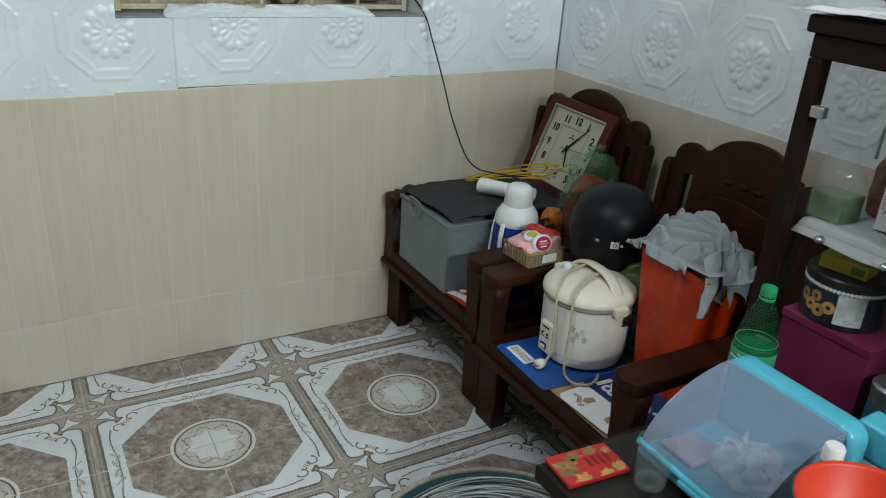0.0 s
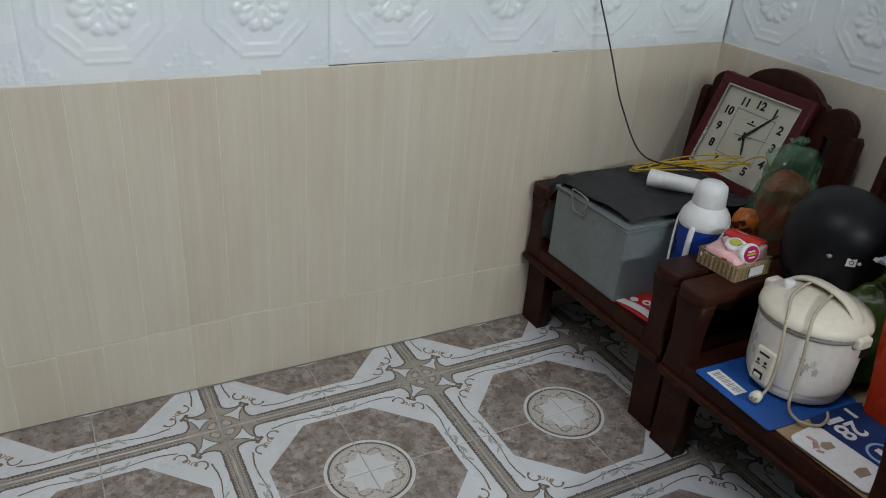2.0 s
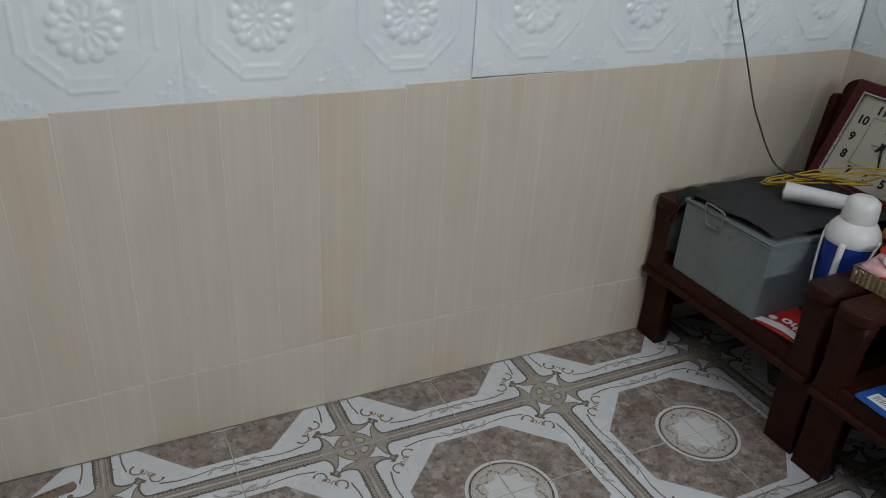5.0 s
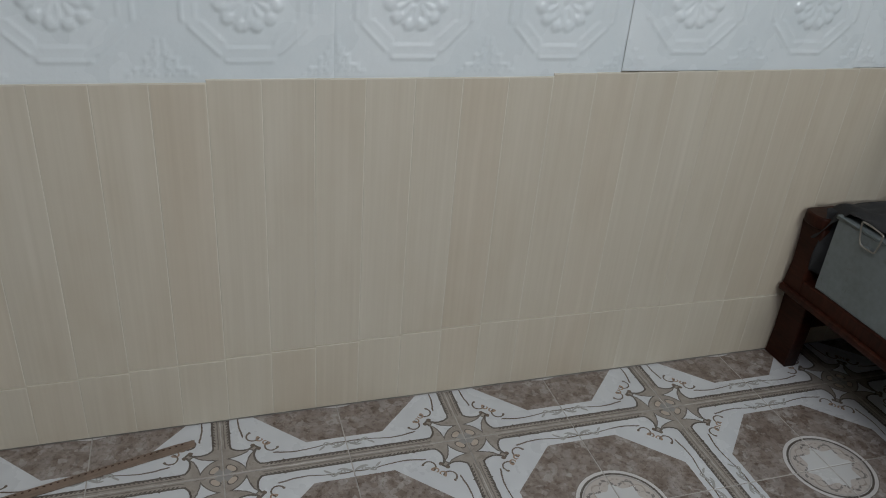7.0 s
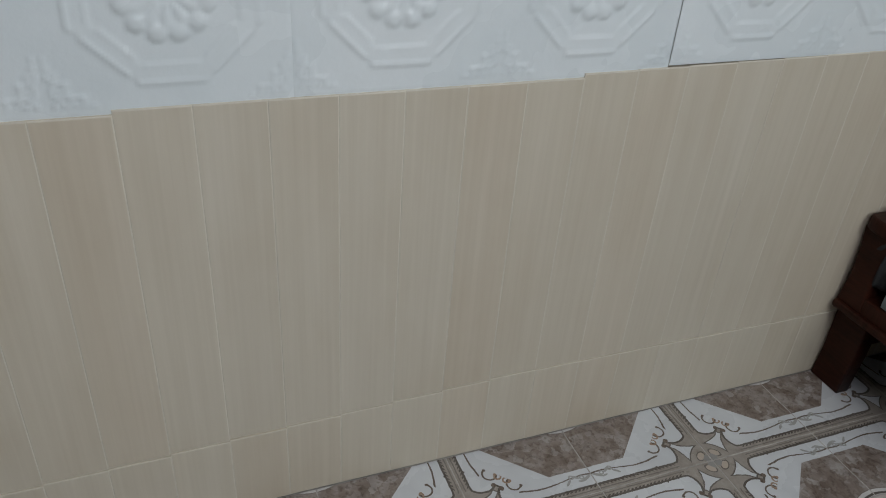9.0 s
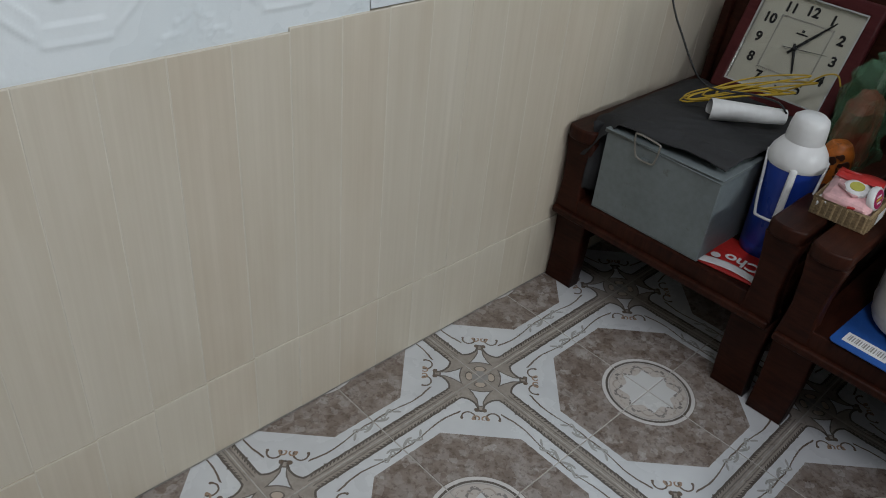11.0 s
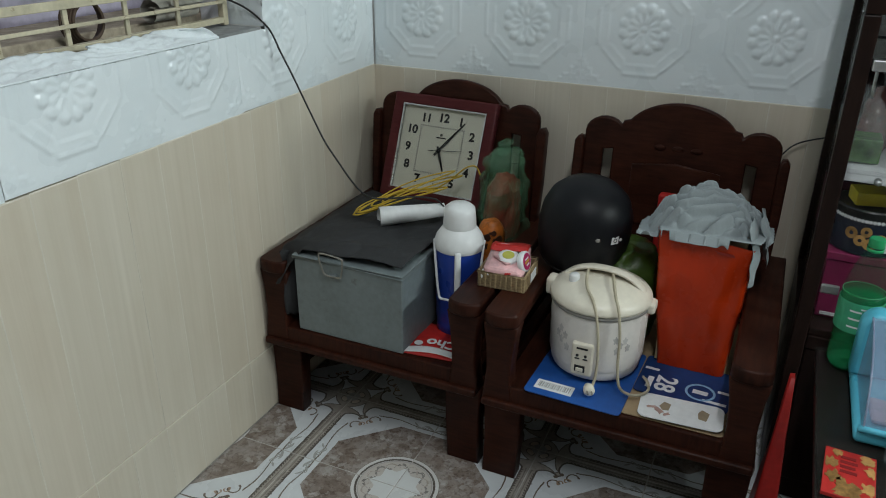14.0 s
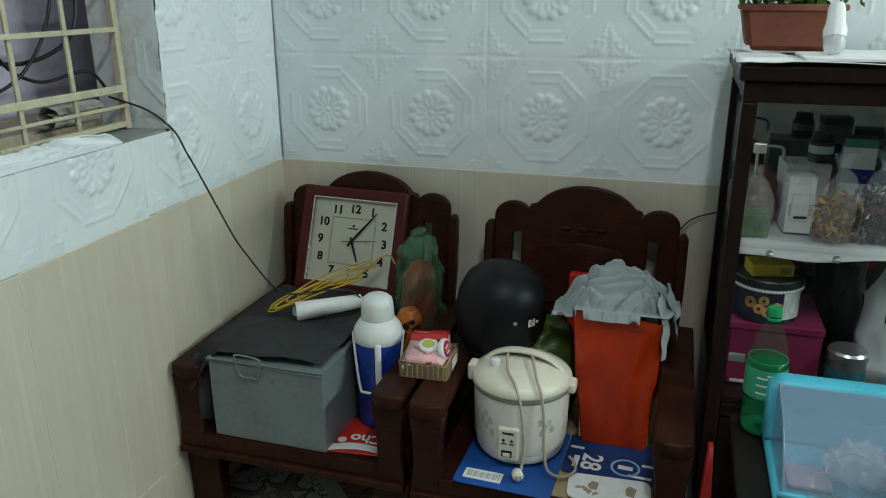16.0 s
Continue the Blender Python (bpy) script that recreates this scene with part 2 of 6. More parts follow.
def printed_tile():
    """Glazed floor tile: a quarter of an octagon motif; the medallion's middle is at the local origin."""
    m, tree, bsdf = start_material("glazed_printed_tile")
    tc = tree.nodes.new("ShaderNodeTexCoord")
    sp = tree.nodes.new("ShaderNodeSeparateXYZ")
    tree.links.new(tc.outputs["Object"], sp.inputs[0])
    u, v = Sum(sp.outputs[0]) * (1 / 0.3), Sum(sp.outputs[1]) * (1 / 0.3)
    wob = (Sum(noise_of(tree, coords(tree, (1, 1, 1), False), 60, 2.0)) - 0.5) * 0.012
    u, v = u + wob, v - wob
    r = hypot(u, v)
    s = u + v
    d = (u - v).abs()
    # veined brown stone in the octagon
    stone_v = coords(tree, (1, 1, 1))
    warp = tree.nodes.new("ShaderNodeTexVoronoi")
    warp.inputs["Scale"].default_value = 55
    tree.links.new(stone_v, warp.inputs["Vector"])
    n1, n2 = noise_of(tree, stone_v, 48, 6.0, 0.65), noise_of(tree, stone_v, 21, 4.0, 0.6)
    stone = ramp(tree, n1, [(0.30, (0.105, 0.072, 0.056)), (0.43, (0.238, 0.188, 0.158)), (0.55, (0.315, 0.265, 0.232)), (0.68, (0.44, 0.405, 0.380))])
    stone = mix(tree, 0.45, stone, ramp(tree, n2, [(0.36, (0.120, 0.084, 0.066)), (0.5, (0.262, 0.214, 0.184)), (0.60, (0.42, 0.398, 0.382))]))
    shift_v = tree.nodes.new("ShaderNodeVectorMath")
    shift_v.operation = "MULTIPLY_ADD"
    spread = tree.nodes.new("ShaderNodeTexNoise")
    spread.inputs["Scale"].default_value = 70
    tree.links.new(stone_v, spread.inputs["Vector"])
    tree.links.new(spread.outputs["Color"], shift_v.inputs[0])
    shift_v.inputs[1].default_value = (0.014, 0.014, 0.014)
    tree.links.new(stone_v, shift_v.inputs[2])
    tree.links.new(shift_v.outputs[0], warp.inputs["Vector"])
    chip = tree.nodes.new("ShaderNodeSeparateXYZ")
    tree.links.new(warp.outputs["Color"], chip.inputs[0])
    stone = mix(tree, 0.42, stone, ramp(tree, chip.outputs[0], [(0.1, (0.13, 0.098, 0.08)), (0.45, (0.235, 0.20, 0.178)), (0.75, (0.29, 0.262, 0.245)), (0.95, (0.44, 0.43, 0.42))]))
    fleck = ramp(tree, noise_of(tree, stone_v, 95, 3.0, 0.6), [(0.36, (0.45, 0.40, 0.36)), (0.47, (1, 1, 1)), (0.60, (1, 1, 1)), (0.70, (1.0, 1.0, 1.0))])
    stone = mix(tree, 0.6, stone, fleck, "MULTIPLY")
    white = ramp(tree, noise_of(tree, stone_v, 9, 3.0), [(0.3, (0.585, 0.61, 0.635)), (0.7, (0.66, 0.688, 0.71))])
    taupe = ramp(tree, n1, [(0.3, (0.27, 0.24, 0.21)), (0.7, (0.38, 0.35, 0.315))])
    line = (0.15, 0.132, 0.118)
    ink, tan = (0.115, 0.100, 0.088), (0.33, 0.235, 0.17)
    # the white band: a rounded square, notched on the diagonal like a bracket
    rad, half = 0.27, 0.935
    qx, qy = (u - (half - rad)).most(0.0), (v - (half - rad)).most(0.0)
    sd = hypot(qx, qy) + ((u - (half - rad)).most(v - (half - rad))).least(0.0) - rad
    along, off = s * 0.70711, d * 0.70711
    outer = sd
    lobe = hypot(along - 1.03, off - 0.150) - 0.132
    sd = sd.most((along - 1.03).least(lobe))
    umber = (0.150, 0.118, 0.095)
    col = mix(tree, sd < 0.0, taupe, white)
    beads = ((u - v) * 190.0).sin() > -0.1
    run_line = off > 0.19
    col = mix(tree, ((sd + 0.002).abs() < 0.0085), col, ink)
    col = mix(tree, ((sd - 0.011).abs() < 0.0085) * beads * run_line, col, ink)
    col = mix(tree, ((sd - 0.040).abs() < 0.005) * run_line, col, (0.20, 0.18, 0.16))
    # curls where the bracket turns in
    curl = hypot(along - 1.036, off - 0.032)
    col = mix(tree, (curl - 0.010).abs() < 0.010, col, umber)
    # fan with a bowed end and a tan bud between it and the star
    reach = along - 1.085
    fan = off - reach * reach * 2.3 - 0.016
    bow = along - 1.238 - off * off * 2.0
    inside = (fan < 0.0) * (bow < 0.0) * (reach > 0.0)
    edge = (fan < 0.011) * (bow < 0.011) * (reach > -0.012)
    col = mix(tree, edge, col, line)
    col = mix(tree, inside, col, white)
    bud = hypot(along - 1.322, off * 0.62)
    col = mix(tree, bud < 0.034, col, line)
    col = mix(tree, bud < 0.026, col, (0.48, 0.41, 0.345))
    col = mix(tree, (along > 1.345) * (off < 0.030), col, (0.29, 0.285, 0.275))
    # scroll: a line along the band that ends in a curl by the diagonal
    run = outer + 0.098 + (off * 15.0).sin() * 0.016
    col = mix(tree, (run.abs() < 0.0062) * (off > 0.16) * (off < 0.60), col, umber)
    for oa, ob, rr_, w_, tint in ((0.955, 0.098, 0.054, 0.0068, umber), (0.948, 0.036, 0.024, 0.0070, tan)):
        c = hypot(along - oa, off - ob)
        open_side = (along > oa - 0.022) if tint is umber else (along > oa - 0.018)
        col = mix(tree, ((c - rr_).abs() < w_) * open_side, col, tint)
    col = mix(tree, hypot(along - 0.940, off - 0.060) < 0.013, col, tan)
    col = mix(tree, hypot(along - 0.940, off - 0.150) < 0.011, col, umber)
    # grey-green leaves towards the middle of each side
    sage = (0.36, 0.365, 0.352)
    for cx, cy, tilt, ln, wd in ((0.855, 0.05, 0.5, 0.050, 0.012), (0.825, 0.135, -0.6, 0.034, 0.012), (0.862, 0.205, 0.7, 0.036, 0.010), (0.872, 0.10, -0.2, 0.026, 0.009)):
        for pu, pv in ((u, v), (v, u)):
            cu, cv = pu - cx, pv - cy
            la, lb = cu * math.sin(tilt) + cv * math.cos(tilt), cu * math.cos(tilt) - cv * math.sin(tilt)
            col = mix(tree, hypot(la * (1 / ln), lb * (1 / wd)) < 1.0, col, sage)
    for cx, cy in ((0.820, 0.165), (0.842, 0.085)):
        for pu, pv in ((u, v), (v, u)):
            col = mix(tree, (hypot(pu - cx, pv - cy) - 0.015).abs() < 0.006, col, sage)
    # octagon and medallion
    octo = u.most(v).most(s * (0.765 / 1.09))
    col = mix(tree, octo < 0.765, col, stone)
    col = mix(tree, r < 0.392, col, (0.20, 0.17, 0.15))
    col = mix(tree, r < 0.386, col, (0.62, 0.61, 0.60))
    col = mix(tree, (r - 0.346).abs() < 0.010, col, ink)
    col = mix(tree, (r - 0.326).abs() < 0.006, col, (0.40, 0.38, 0.36))
    col = mix(tree, r < 0.320, col, (0.50, 0.462, 0.430))
    ang = Sum.op("ARCTAN2", v, u)
    star = r + ((ang * 4.0).sin().abs()) * 0.075
    col = mix(tree, star < 0.262, col, (0.60, 0.61, 0.61))
    wreath = 0.255 + (ang * 8.0).sin() * 0.034
    leafy = Sum(noise_of(tree, coords(tree, (1, 1, 1), False), 110, 2.0)) > 0.46
    col = mix(tree, ((r - wreath).abs() < 0.014) * leafy, col, (0.22, 0.205, 0.195))
    col = mix(tree, ((r - (0.262 - (ang * 8.0).sin() * 0.030)).abs() < 0.009) * leafy, col, (0.38, 0.335, 0.30))
    tree.links.new(col, bsdf.inputs["Base Color"])
    rr = ramp(tree, noise_of(tree, coords(tree, (8, 8, 8)), 1.0, 5.0), [(0.3, (0.20,) * 3), (0.75, (0.38,) * 3)])
    tree.links.new(rr, bsdf.inputs["Roughness"])
    bump(tree, bsdf, n2, 0.06, 0.001)
    return m


CREAM, FOAM, TILE = cream_plank(), foam_white(), printed_tile()
# paler cream for plank chamfers: the light their edges catch, as colour
EDGE = plain("lit_plank_edge", (0.655, 0.61, 0.52), 0.5, vary=0.06)
# for the walls out of view: mid-tone so they bounce less light
DIM = plain("dim_unseen_wall", (0.30, 0.29, 0.27), 0.85)
GROUT = plain("dirty_grout", (0.46, 0.44, 0.41), 0.85, vary=0.2)
PLASTER = plain("plain_white_plaster", (0.72, 0.73, 0.72), 0.8)
CEMENT = plain("grey_cement", (0.26, 0.27, 0.27), 0.85, vary=0.2, relief=0.4)
WOOD = varnished_wood("red_brown_varnished_wood", (0.0065, 0.0019, 0.0014), (0.062, 0.0185, 0.0102), 0.30)
DARKWOOD = varnished_wood("dark_cabinet_wood", (0.008, 0.0045, 0.004), (0.024, 0.0125, 0.0095), 0.28)

# ---- the room ----
ROOM_X, ROOM_Y, ROOM_Z = -4.4, -5.0, 3.0
RAIL = 0.909                      # top of the cream panelling
WIN = (-1.52, -0.573, 1.097, 2.2)  # opening in the window wall: x, x, z, z
FACE = 0.012                      # thickness of the wall lining


def wall(name, boxes, label, material=None):
    bm = bmesh.new()
    for b in boxes:
        box(*b, bm=bm)
    return solo(name, bm, material or PLASTER, label, "wall", kind="structure")


x0, x1, z0, z1 = WIN
D = FACE
wall_north = wall("wall_north", [(ROOM_X, D, -0.05, x0, 0.2, ROOM_Z), (x1, D, -0.05, 0.2, 0.2, ROOM_Z), (x0, D, -0.05, x1, 0.2, z0 - 0.012), (x0, D, z1, x1, 0.2, ROOM_Z)], "wall lined with cream planks below and embossed white foam above")
wall_east = wall("wall_east", [(D, ROOM_Y, -0.05, 0.2, D, ROOM_Z)], "wall lined with cream planks below and embossed white foam above")
wall("wall_west", [(ROOM_X - 0.15, ROOM_Y, -0.05, ROOM_X, 0.2, ROOM_Z)], "plain grey-beige wall out of view, kept dim to curb bounce light", DIM)
wall("wall_south", [(ROOM_X, ROOM_Y - 0.15, -0.05, 0.2, ROOM_Y, ROOM_Z)], "plain grey-beige wall out of view, kept dim to curb bounce light", DIM)
solo("ceiling", box(ROOM_X - 0.15, ROOM_Y - 0.15, ROOM_Z, 0.2, 0.2, ROOM_Z + 0.1), PLASTER, "plain white ceiling", "ceiling", kind="structure")
floor = solo("floor", box(ROOM_X, ROOM_Y, -0.08, 0.2, 0.2, -0.0013), GROUT, "glazed floor tiles with grey-brown octagon motifs", "floor", kind="structure")


# ---- chairs ----
def arc(cx, cy, rx, ry, a0, a1, n=10):
    return [(cx + rx * math.cos(radians(a0 + (a1 - a0) * k / n)), cy + ry * math.sin(radians(a0 + (a1 - a0) * k / n))) for k in range(n + 1)]


def armchair(y, x=0.0, label=""):
    """A low wooden salon chair that faces -x; its back stands by the east wall."""
    c = thing("wooden_armchair", label, "armchair", (x, y, 0), group="wooden armchairs along the wall")
    w = 0.327
    for s in (1, -1):
        out = s * w
        # board leg and the waisted post above it
        leg = [(out, 0), (out - s * 0.092, 0), (out - s * 0.098, 0.12), (out - s * 0.1, 0.24), (out, 0.24), (out - s * 0.004, 0.1)]
        part("leg", plate([leg], 0.045, 0.004), WOOD, c, at=yz(-0.648))
        post = [(out, 0.25), (out - s * 0.085, 0.25)] + [(out - s * (0.080 - 0.006 * math.sin(math.pi * k / 8)), 0.25 + 0.17 * k / 8) for k in range(1, 9)] + [(out - s * 0.088, 0.47), (out + s * 0.001, 0.47), (out - s * 0.006, 0.42), (out - s * 0.01, 0.34)]
        part("post", plate([post], 0.05, 0.005), WOOD, c, at=yz(-0.668))
        part("leg", box(-0.13, out - s * 0.06, 0, -0.075, out, 0.33, 0.004), WOOD, c)
        # side rail, made deeper than needed to block light under the seat
        part("side_rail", box(-0.61, out - s * 0.045, 0.10, -0.09, out - s * 0.018, 0.315, 0.004), WOOD, c)
        a0, a1 = out - s * 0.087, out + s * 0.001
        ym, hw = (a0 + a1) / 2, 0.0435
        arm = arc(-0.682, ym, 0.024, hw, 270, 90, 12) + [(-0.06, ym + hw), (-0.06, ym - hw)]
        part("armrest", plate([arm], 0.036, 0.006), WOOD, c, at=pose(0, 0, 0.486))
    part("apron", box(-0.692, -w + 0.075, 0.255, -0.667, w - 0.075, 0.3, 0.004), WOOD, c)
    part("ledge", box(-0.705, -w + 0.002, 0.236, -0.62, w - 0.002, 0.258, 0.007, 3), WOOD, c)
    part("seat", box(-0.69, -w + 0.05, 0.284, -0.1, w - 0.05, 0.301, 0.004), WOOD, c)
    # unseen board added at the back to keep the under-seat dark
    part("back_rail", box(-0.12, -w + 0.065, 0.05, -0.095, w - 0.065, 0.283, 0.004), WOOD, c)
    # three-lobed back board with slots and carved holes, leaning on the wall
    top = []
    top += arc(0.208, 0.80, 0.056, 0.045, 0, 180, 10)[:-2]
    top += [(0.158, 0.838)] + arc(0, 0.80, 0.155, 0.10, 25, 155, 18) + [(-0.158, 0.838)]
    left = [(-a, b) for a, b in arc(0.208, 0.80, 0.056, 0.045, 0, 180, 10)[:-2]][::-1]
    outline = [(0.264, 0.32)] + top + left + [(-0.264, 0.32)]
    holes = []
    for s in (1, -1):
        holes.append([(s * 0.180, 0.50), (s * 0.208, 0.50), (s * 0.208, 0.752), (s * 0.180, 0.756)])
    back = part("backrest", plate([outline] + holes, 0.024, 0.005), WOOD, c, at=Matrix.Translation((-0.055, 0, 0.9)) @ pose(0, 0, 0, 0, 6, 0) @ Matrix.Translation((0, 0, -0.9)) @ yz(0))
    frame_line = [(-0.12, 0.55), (-0.12, 0.72), (0, 0.735), (0.12, 0.72), (0.12, 0.55)]
    part("carved_panel", plate([frame_line], 0.008, 0.003), WOOD, back, at=pose(0, 0, -0.0135))
    for k in (-1, 0, 1):
        part("carved_boss", lathe([(0, -0.0018), (0.008, -0.001), (0.011, 0), (0, 0)], 12, 1.5, 0.8), WOOD, back, at=pose(k * 0.05, 0.775, -0.0125), smooth=True)
    for s in (1, -1):
        ear = [(s * 0.262, 0.26)] + [(s * 0.262, 0.765), (s * 0.268, 0.783), (s * 0.28, 0.785), (s * 0.289, 0.77)] + [(s * 0.289, 0.62), (s * 0.282, 0.45), (s * 0.285, 0.26)]
        part("stile", plate([ear], 0.045, 0.005), WOOD, c, at=Matrix.Translation((-0.062, 0, 0.9)) @ pose(0, 0, 0, 0, 6, 0) @ Matrix.Translation((0, 0, -0.9)) @ yz(0))
    return c


armchair(-0.332, 0.0, "dark red-brown varnished wooden armchair beside the window wall, piled with things")
armchair(-1.003, -0.015, "dark red-brown varnished wooden armchair holding a rice cooker and a bag")

# ---- more materials ----
FABRIC = plain("dark_grey_cloth", (0.027, 0.028, 0.030), 0.85, vary=0.25, grain=(300, 300, 300), relief=0.4)
STEEL = plain("grey_painted_metal", (0.175, 0.207, 0.215), 0.42, 0.0, vary=0.1, relief=0.05, wear=(0.12, 0.13, 0.13))
WIRE = plain("bare_wire", (0.32, 0.31, 0.28), 0.4, 0.7)
BLUE = plain("royal_blue_plastic", (0.012, 0.045, 0.30), 0.32, vary=0.08, relief=0.03)
WHITE = plain("white_plastic", (0.72, 0.73, 0.73), 0.32, vary=0.04, relief=0.03)
CREAMP = plain("aged_cream_plastic", (0.72, 0.67, 0.56), 0.35, vary=0.05, relief=0.03)
ENAMEL = plain("off_white_enamel", (0.70, 0.66, 0.62), 0.3, vary=0.05, relief=0.02)
TANCORD = plain("yellowed_cord", (0.46, 0.41, 0.30), 0.45, vary=0.12)
GREYP = plain("grey_plastic", (0.30, 0.29, 0.27), 0.45)
BLACKP = plain("black_plastic", (0.012, 0.012, 0.012), 0.4)
HELM = plain("satin_black_shell", (0.0055, 0.006, 0.0078), 0.44, vary=0.1, relief=0.04)
HELM.node_tree.nodes["Principled BSDF"].inputs["Specular IOR Level"].default_value = 0.24
MAROON = varnished_wood("maroon_frame", (0.055, 0.010, 0.012), (0.10, 0.022, 0.022), 0.3)
DIAL = plain("cream_dial", (0.62, 0.61, 0.50), 0.5, vary=0.03, relief=0)
INK = plain("black_ink", (0.012, 0.012, 0.012), 0.5, relief=0)
PRINTW = plain("white_print", (0.75, 0.75, 0.75), 0.5, vary=0.05, relief=0)
PAPER = plain("white_paper", (0.74, 0.75, 0.75), 0.7, vary=0.06)
YELLOW = plain("yellow_wire_sheath", (0.50, 0.33, 0.025), 0.45)
RED = plain("red_print", (0.46, 0.022, 0.018), 0.45, vary=0.15)
ORANGE = plain("orange_pack", (0.46, 0.13, 0.018), 0.4, vary=0.42, grain=(34, 34, 34), wear=(0.06, 0.025, 0.012))
BROWNINK = plain("dark_brown_print", (0.045, 0.016, 0.008), 0.45)
STRAW = plain("woven_straw", (0.33, 0.24, 0.13), 0.75, vary=0.3, grain=(90, 90, 220), relief=0.6)
PINK = plain("pink_print", (0.72, 0.42, 0.43), 0.45, vary=0.25, grain=(40, 40, 40))
LIME = plain("lime_disc", (0.42, 0.40, 0.07), 0.45)
BAGRED = plain("orange_red_plastic_sheet", (0.44, 0.032, 0.004), 0.27, vary=0.10, grain=(26, 26, 5), blot=11, relief=0.45, depth=0.004)
BAGRED.node_tree.nodes["Principled BSDF"].inputs["Specular IOR Level"].default_value = 0.35
GREYCLOTH = plain("pale_grey_cotton", (0.27, 0.305, 0.315), 0.8, vary=0.04, grain=(260, 260, 260), relief=0.1)
GREENBAG = plain("olive_green_plastic", (0.045, 0.085, 0.013), 0.32, vary=0.2, relief=0.3, depth=0.003)
CARTONB = plain("blue_carton_print", (0.015, 0.085, 0.33), 0.5, vary=0.1)
CARTONN = plain("navy_carton_print", (0.010, 0.040, 0.15), 0.5, vary=0.12)
KRAFT = plain("brown_cardboard", (0.36, 0.26, 0.15), 0.8, vary=0.12)
ROSY = plain("rosy_brown_print", (0.42, 0.27, 0.23), 0.6, vary=0.2)
TAN = plain("tan_print", (0.30, 0.24, 0.16), 0.6)
SKY = plain("sky_blue_plastic", (0.10, 0.47, 0.62), 0.33, vary=0.05, relief=0.03)
MAGENTA = plain("magenta_carton", (0.21, 0.018, 0.072), 0.42, vary=0.12)
NAVY = plain("navy_tin_print", (0.02, 0.025, 0.045), 0.3, vary=0.3, grain=(50, 50, 50))
YELBOX = plain("yellow_carton", (0.58, 0.47, 0.03), 0.45)
BISCUIT = plain("biscuit_print", (0.50, 0.28, 0.09), 0.5, vary=0.25)
SILVER = plain("brushed_tin", (0.55, 0.56, 0.56), 0.32, 0.9)
TEAL = plain("teal_print", (0.03, 0.13, 0.18), 0.4)
DRIED = plain("dried_leaves", (0.30, 0.17, 0.08), 0.7, vary=0.45, grain=(40, 40, 40), relief=0.6)
PURPLE = plain("dried_purple_petals", (0.10, 0.03, 0.055), 0.7, vary=0.45, grain=(40, 40, 40))
TERRA = plain("terracotta", (0.17, 0.052, 0.031), 0.7, vary=0.15)
LEAF = plain("green_leaf", (0.06, 0.14, 0.025), 0.45, vary=0.25)
IRON = plain("cream_painted_iron", (0.55, 0.50, 0.36), 0.5, vary=0.15, wear=(0.22, 0.15, 0.08))
TORNFOAM = plain("torn_white_foam", (0.72, 0.775, 0.80), 0.6, vary=0.05, grain=(140, 140, 140), relief=0.5, depth=0.002)
LAVENDER = plain("lavender_wall_paint", (0.58, 0.54, 0.68), 0.8, vary=0.12)
COIL = plain("white_sheathed_wire", (0.55, 0.57, 0.58), 0.35)
NET = plain("dark_teal_net", (0.02, 0.075, 0.085), 0.6, vary=0.2)
CAPG = plain("green_cap_plastic", (0.02, 0.30, 0.11), 0.35)
LABELG = plain("green_label_print", (0.045, 0.32, 0.165), 0.4, vary=0.12)
DARKGREEN = plain("green_wrap", (0.10, 0.23, 0.06), 0.4, vary=0.38, grain=(45, 45, 45))


def clear(name, colour, rough, opacity, shine=0.5):
    """Thin clear plastic or glass: partly see-through, with gloss."""
    m, tree, bsdf = start_material(name)
    bsdf.inputs["Base Color"].default_value = (*colour, 1)
    bsdf.inputs["Roughness"].default_value = rough
    bsdf.inputs["Alpha"].default_value = opacity
    bsdf.inputs["Specular IOR Level"].default_value = shine
    bump(tree, bsdf, noise_of(tree, coords(tree, (1, 1, 1)), 24, 4.0), 0.3, 0.004)
    return m


PANE = clear("clear_pane", (0.02, 0.022, 0.022), 0.03, 0.07)
CLEARBAG = clear("clear_film", (0.66, 0.72, 0.72), 0.12, 0.15, 1.0)
GREENFILM = clear("green_film", (0.09, 0.24, 0.13), 0.16, 0.30, 1.0)
LID = clear("frosted_lid", (0.30, 0.36, 0.50), 0.20, 0.47)
PET = clear("green_bottle_plastic", (0.020, 0.11, 0.055), 0.06, 0.17, 1.0)
SODA = clear("green_soda", (0.012, 0.26, 0.08), 0.1, 0.38, 0.3)
DRINKGLASS = clear("drinking_glass", (0.24, 0.27, 0.27), 0.06, 0.11, 0.6)
THICKGLASS = clear("thick_glass", (0.36, 0.42, 0.41), 0.08, 0.16, 0.9)
MIRROR = bpy.data.materials.new("mirror")
MIRROR.use_nodes = True
MIRROR.node_tree.nodes["Principled BSDF"].inputs["Metallic"].default_value = 1.0
MIRROR.node_tree.nodes["Principled BSDF"].inputs["Roughness"].default_value = 0.03
MIRROR.node_tree.nodes["Principled BSDF"].inputs["Base Color"].default_value = (0.26, 0.285, 0.285, 1)


def wobble(p, scale, amount, seed=0.0):
    return amount * noise.noise(Vector(p) * scale + Vector((seed, seed * 1.7, -seed)))


def crumple(bm, scale, amount, seed=0.0):
    """Pushes the vertices about, for film and cloth."""
    for v in bm.verts:
        q = v.co * scale + Vector((seed, seed * 0.7, -seed))
        v.co += noise.noise_vector(q) * amount + noise.noise_vector(q * 2.7) * amount * 0.45
    return bm


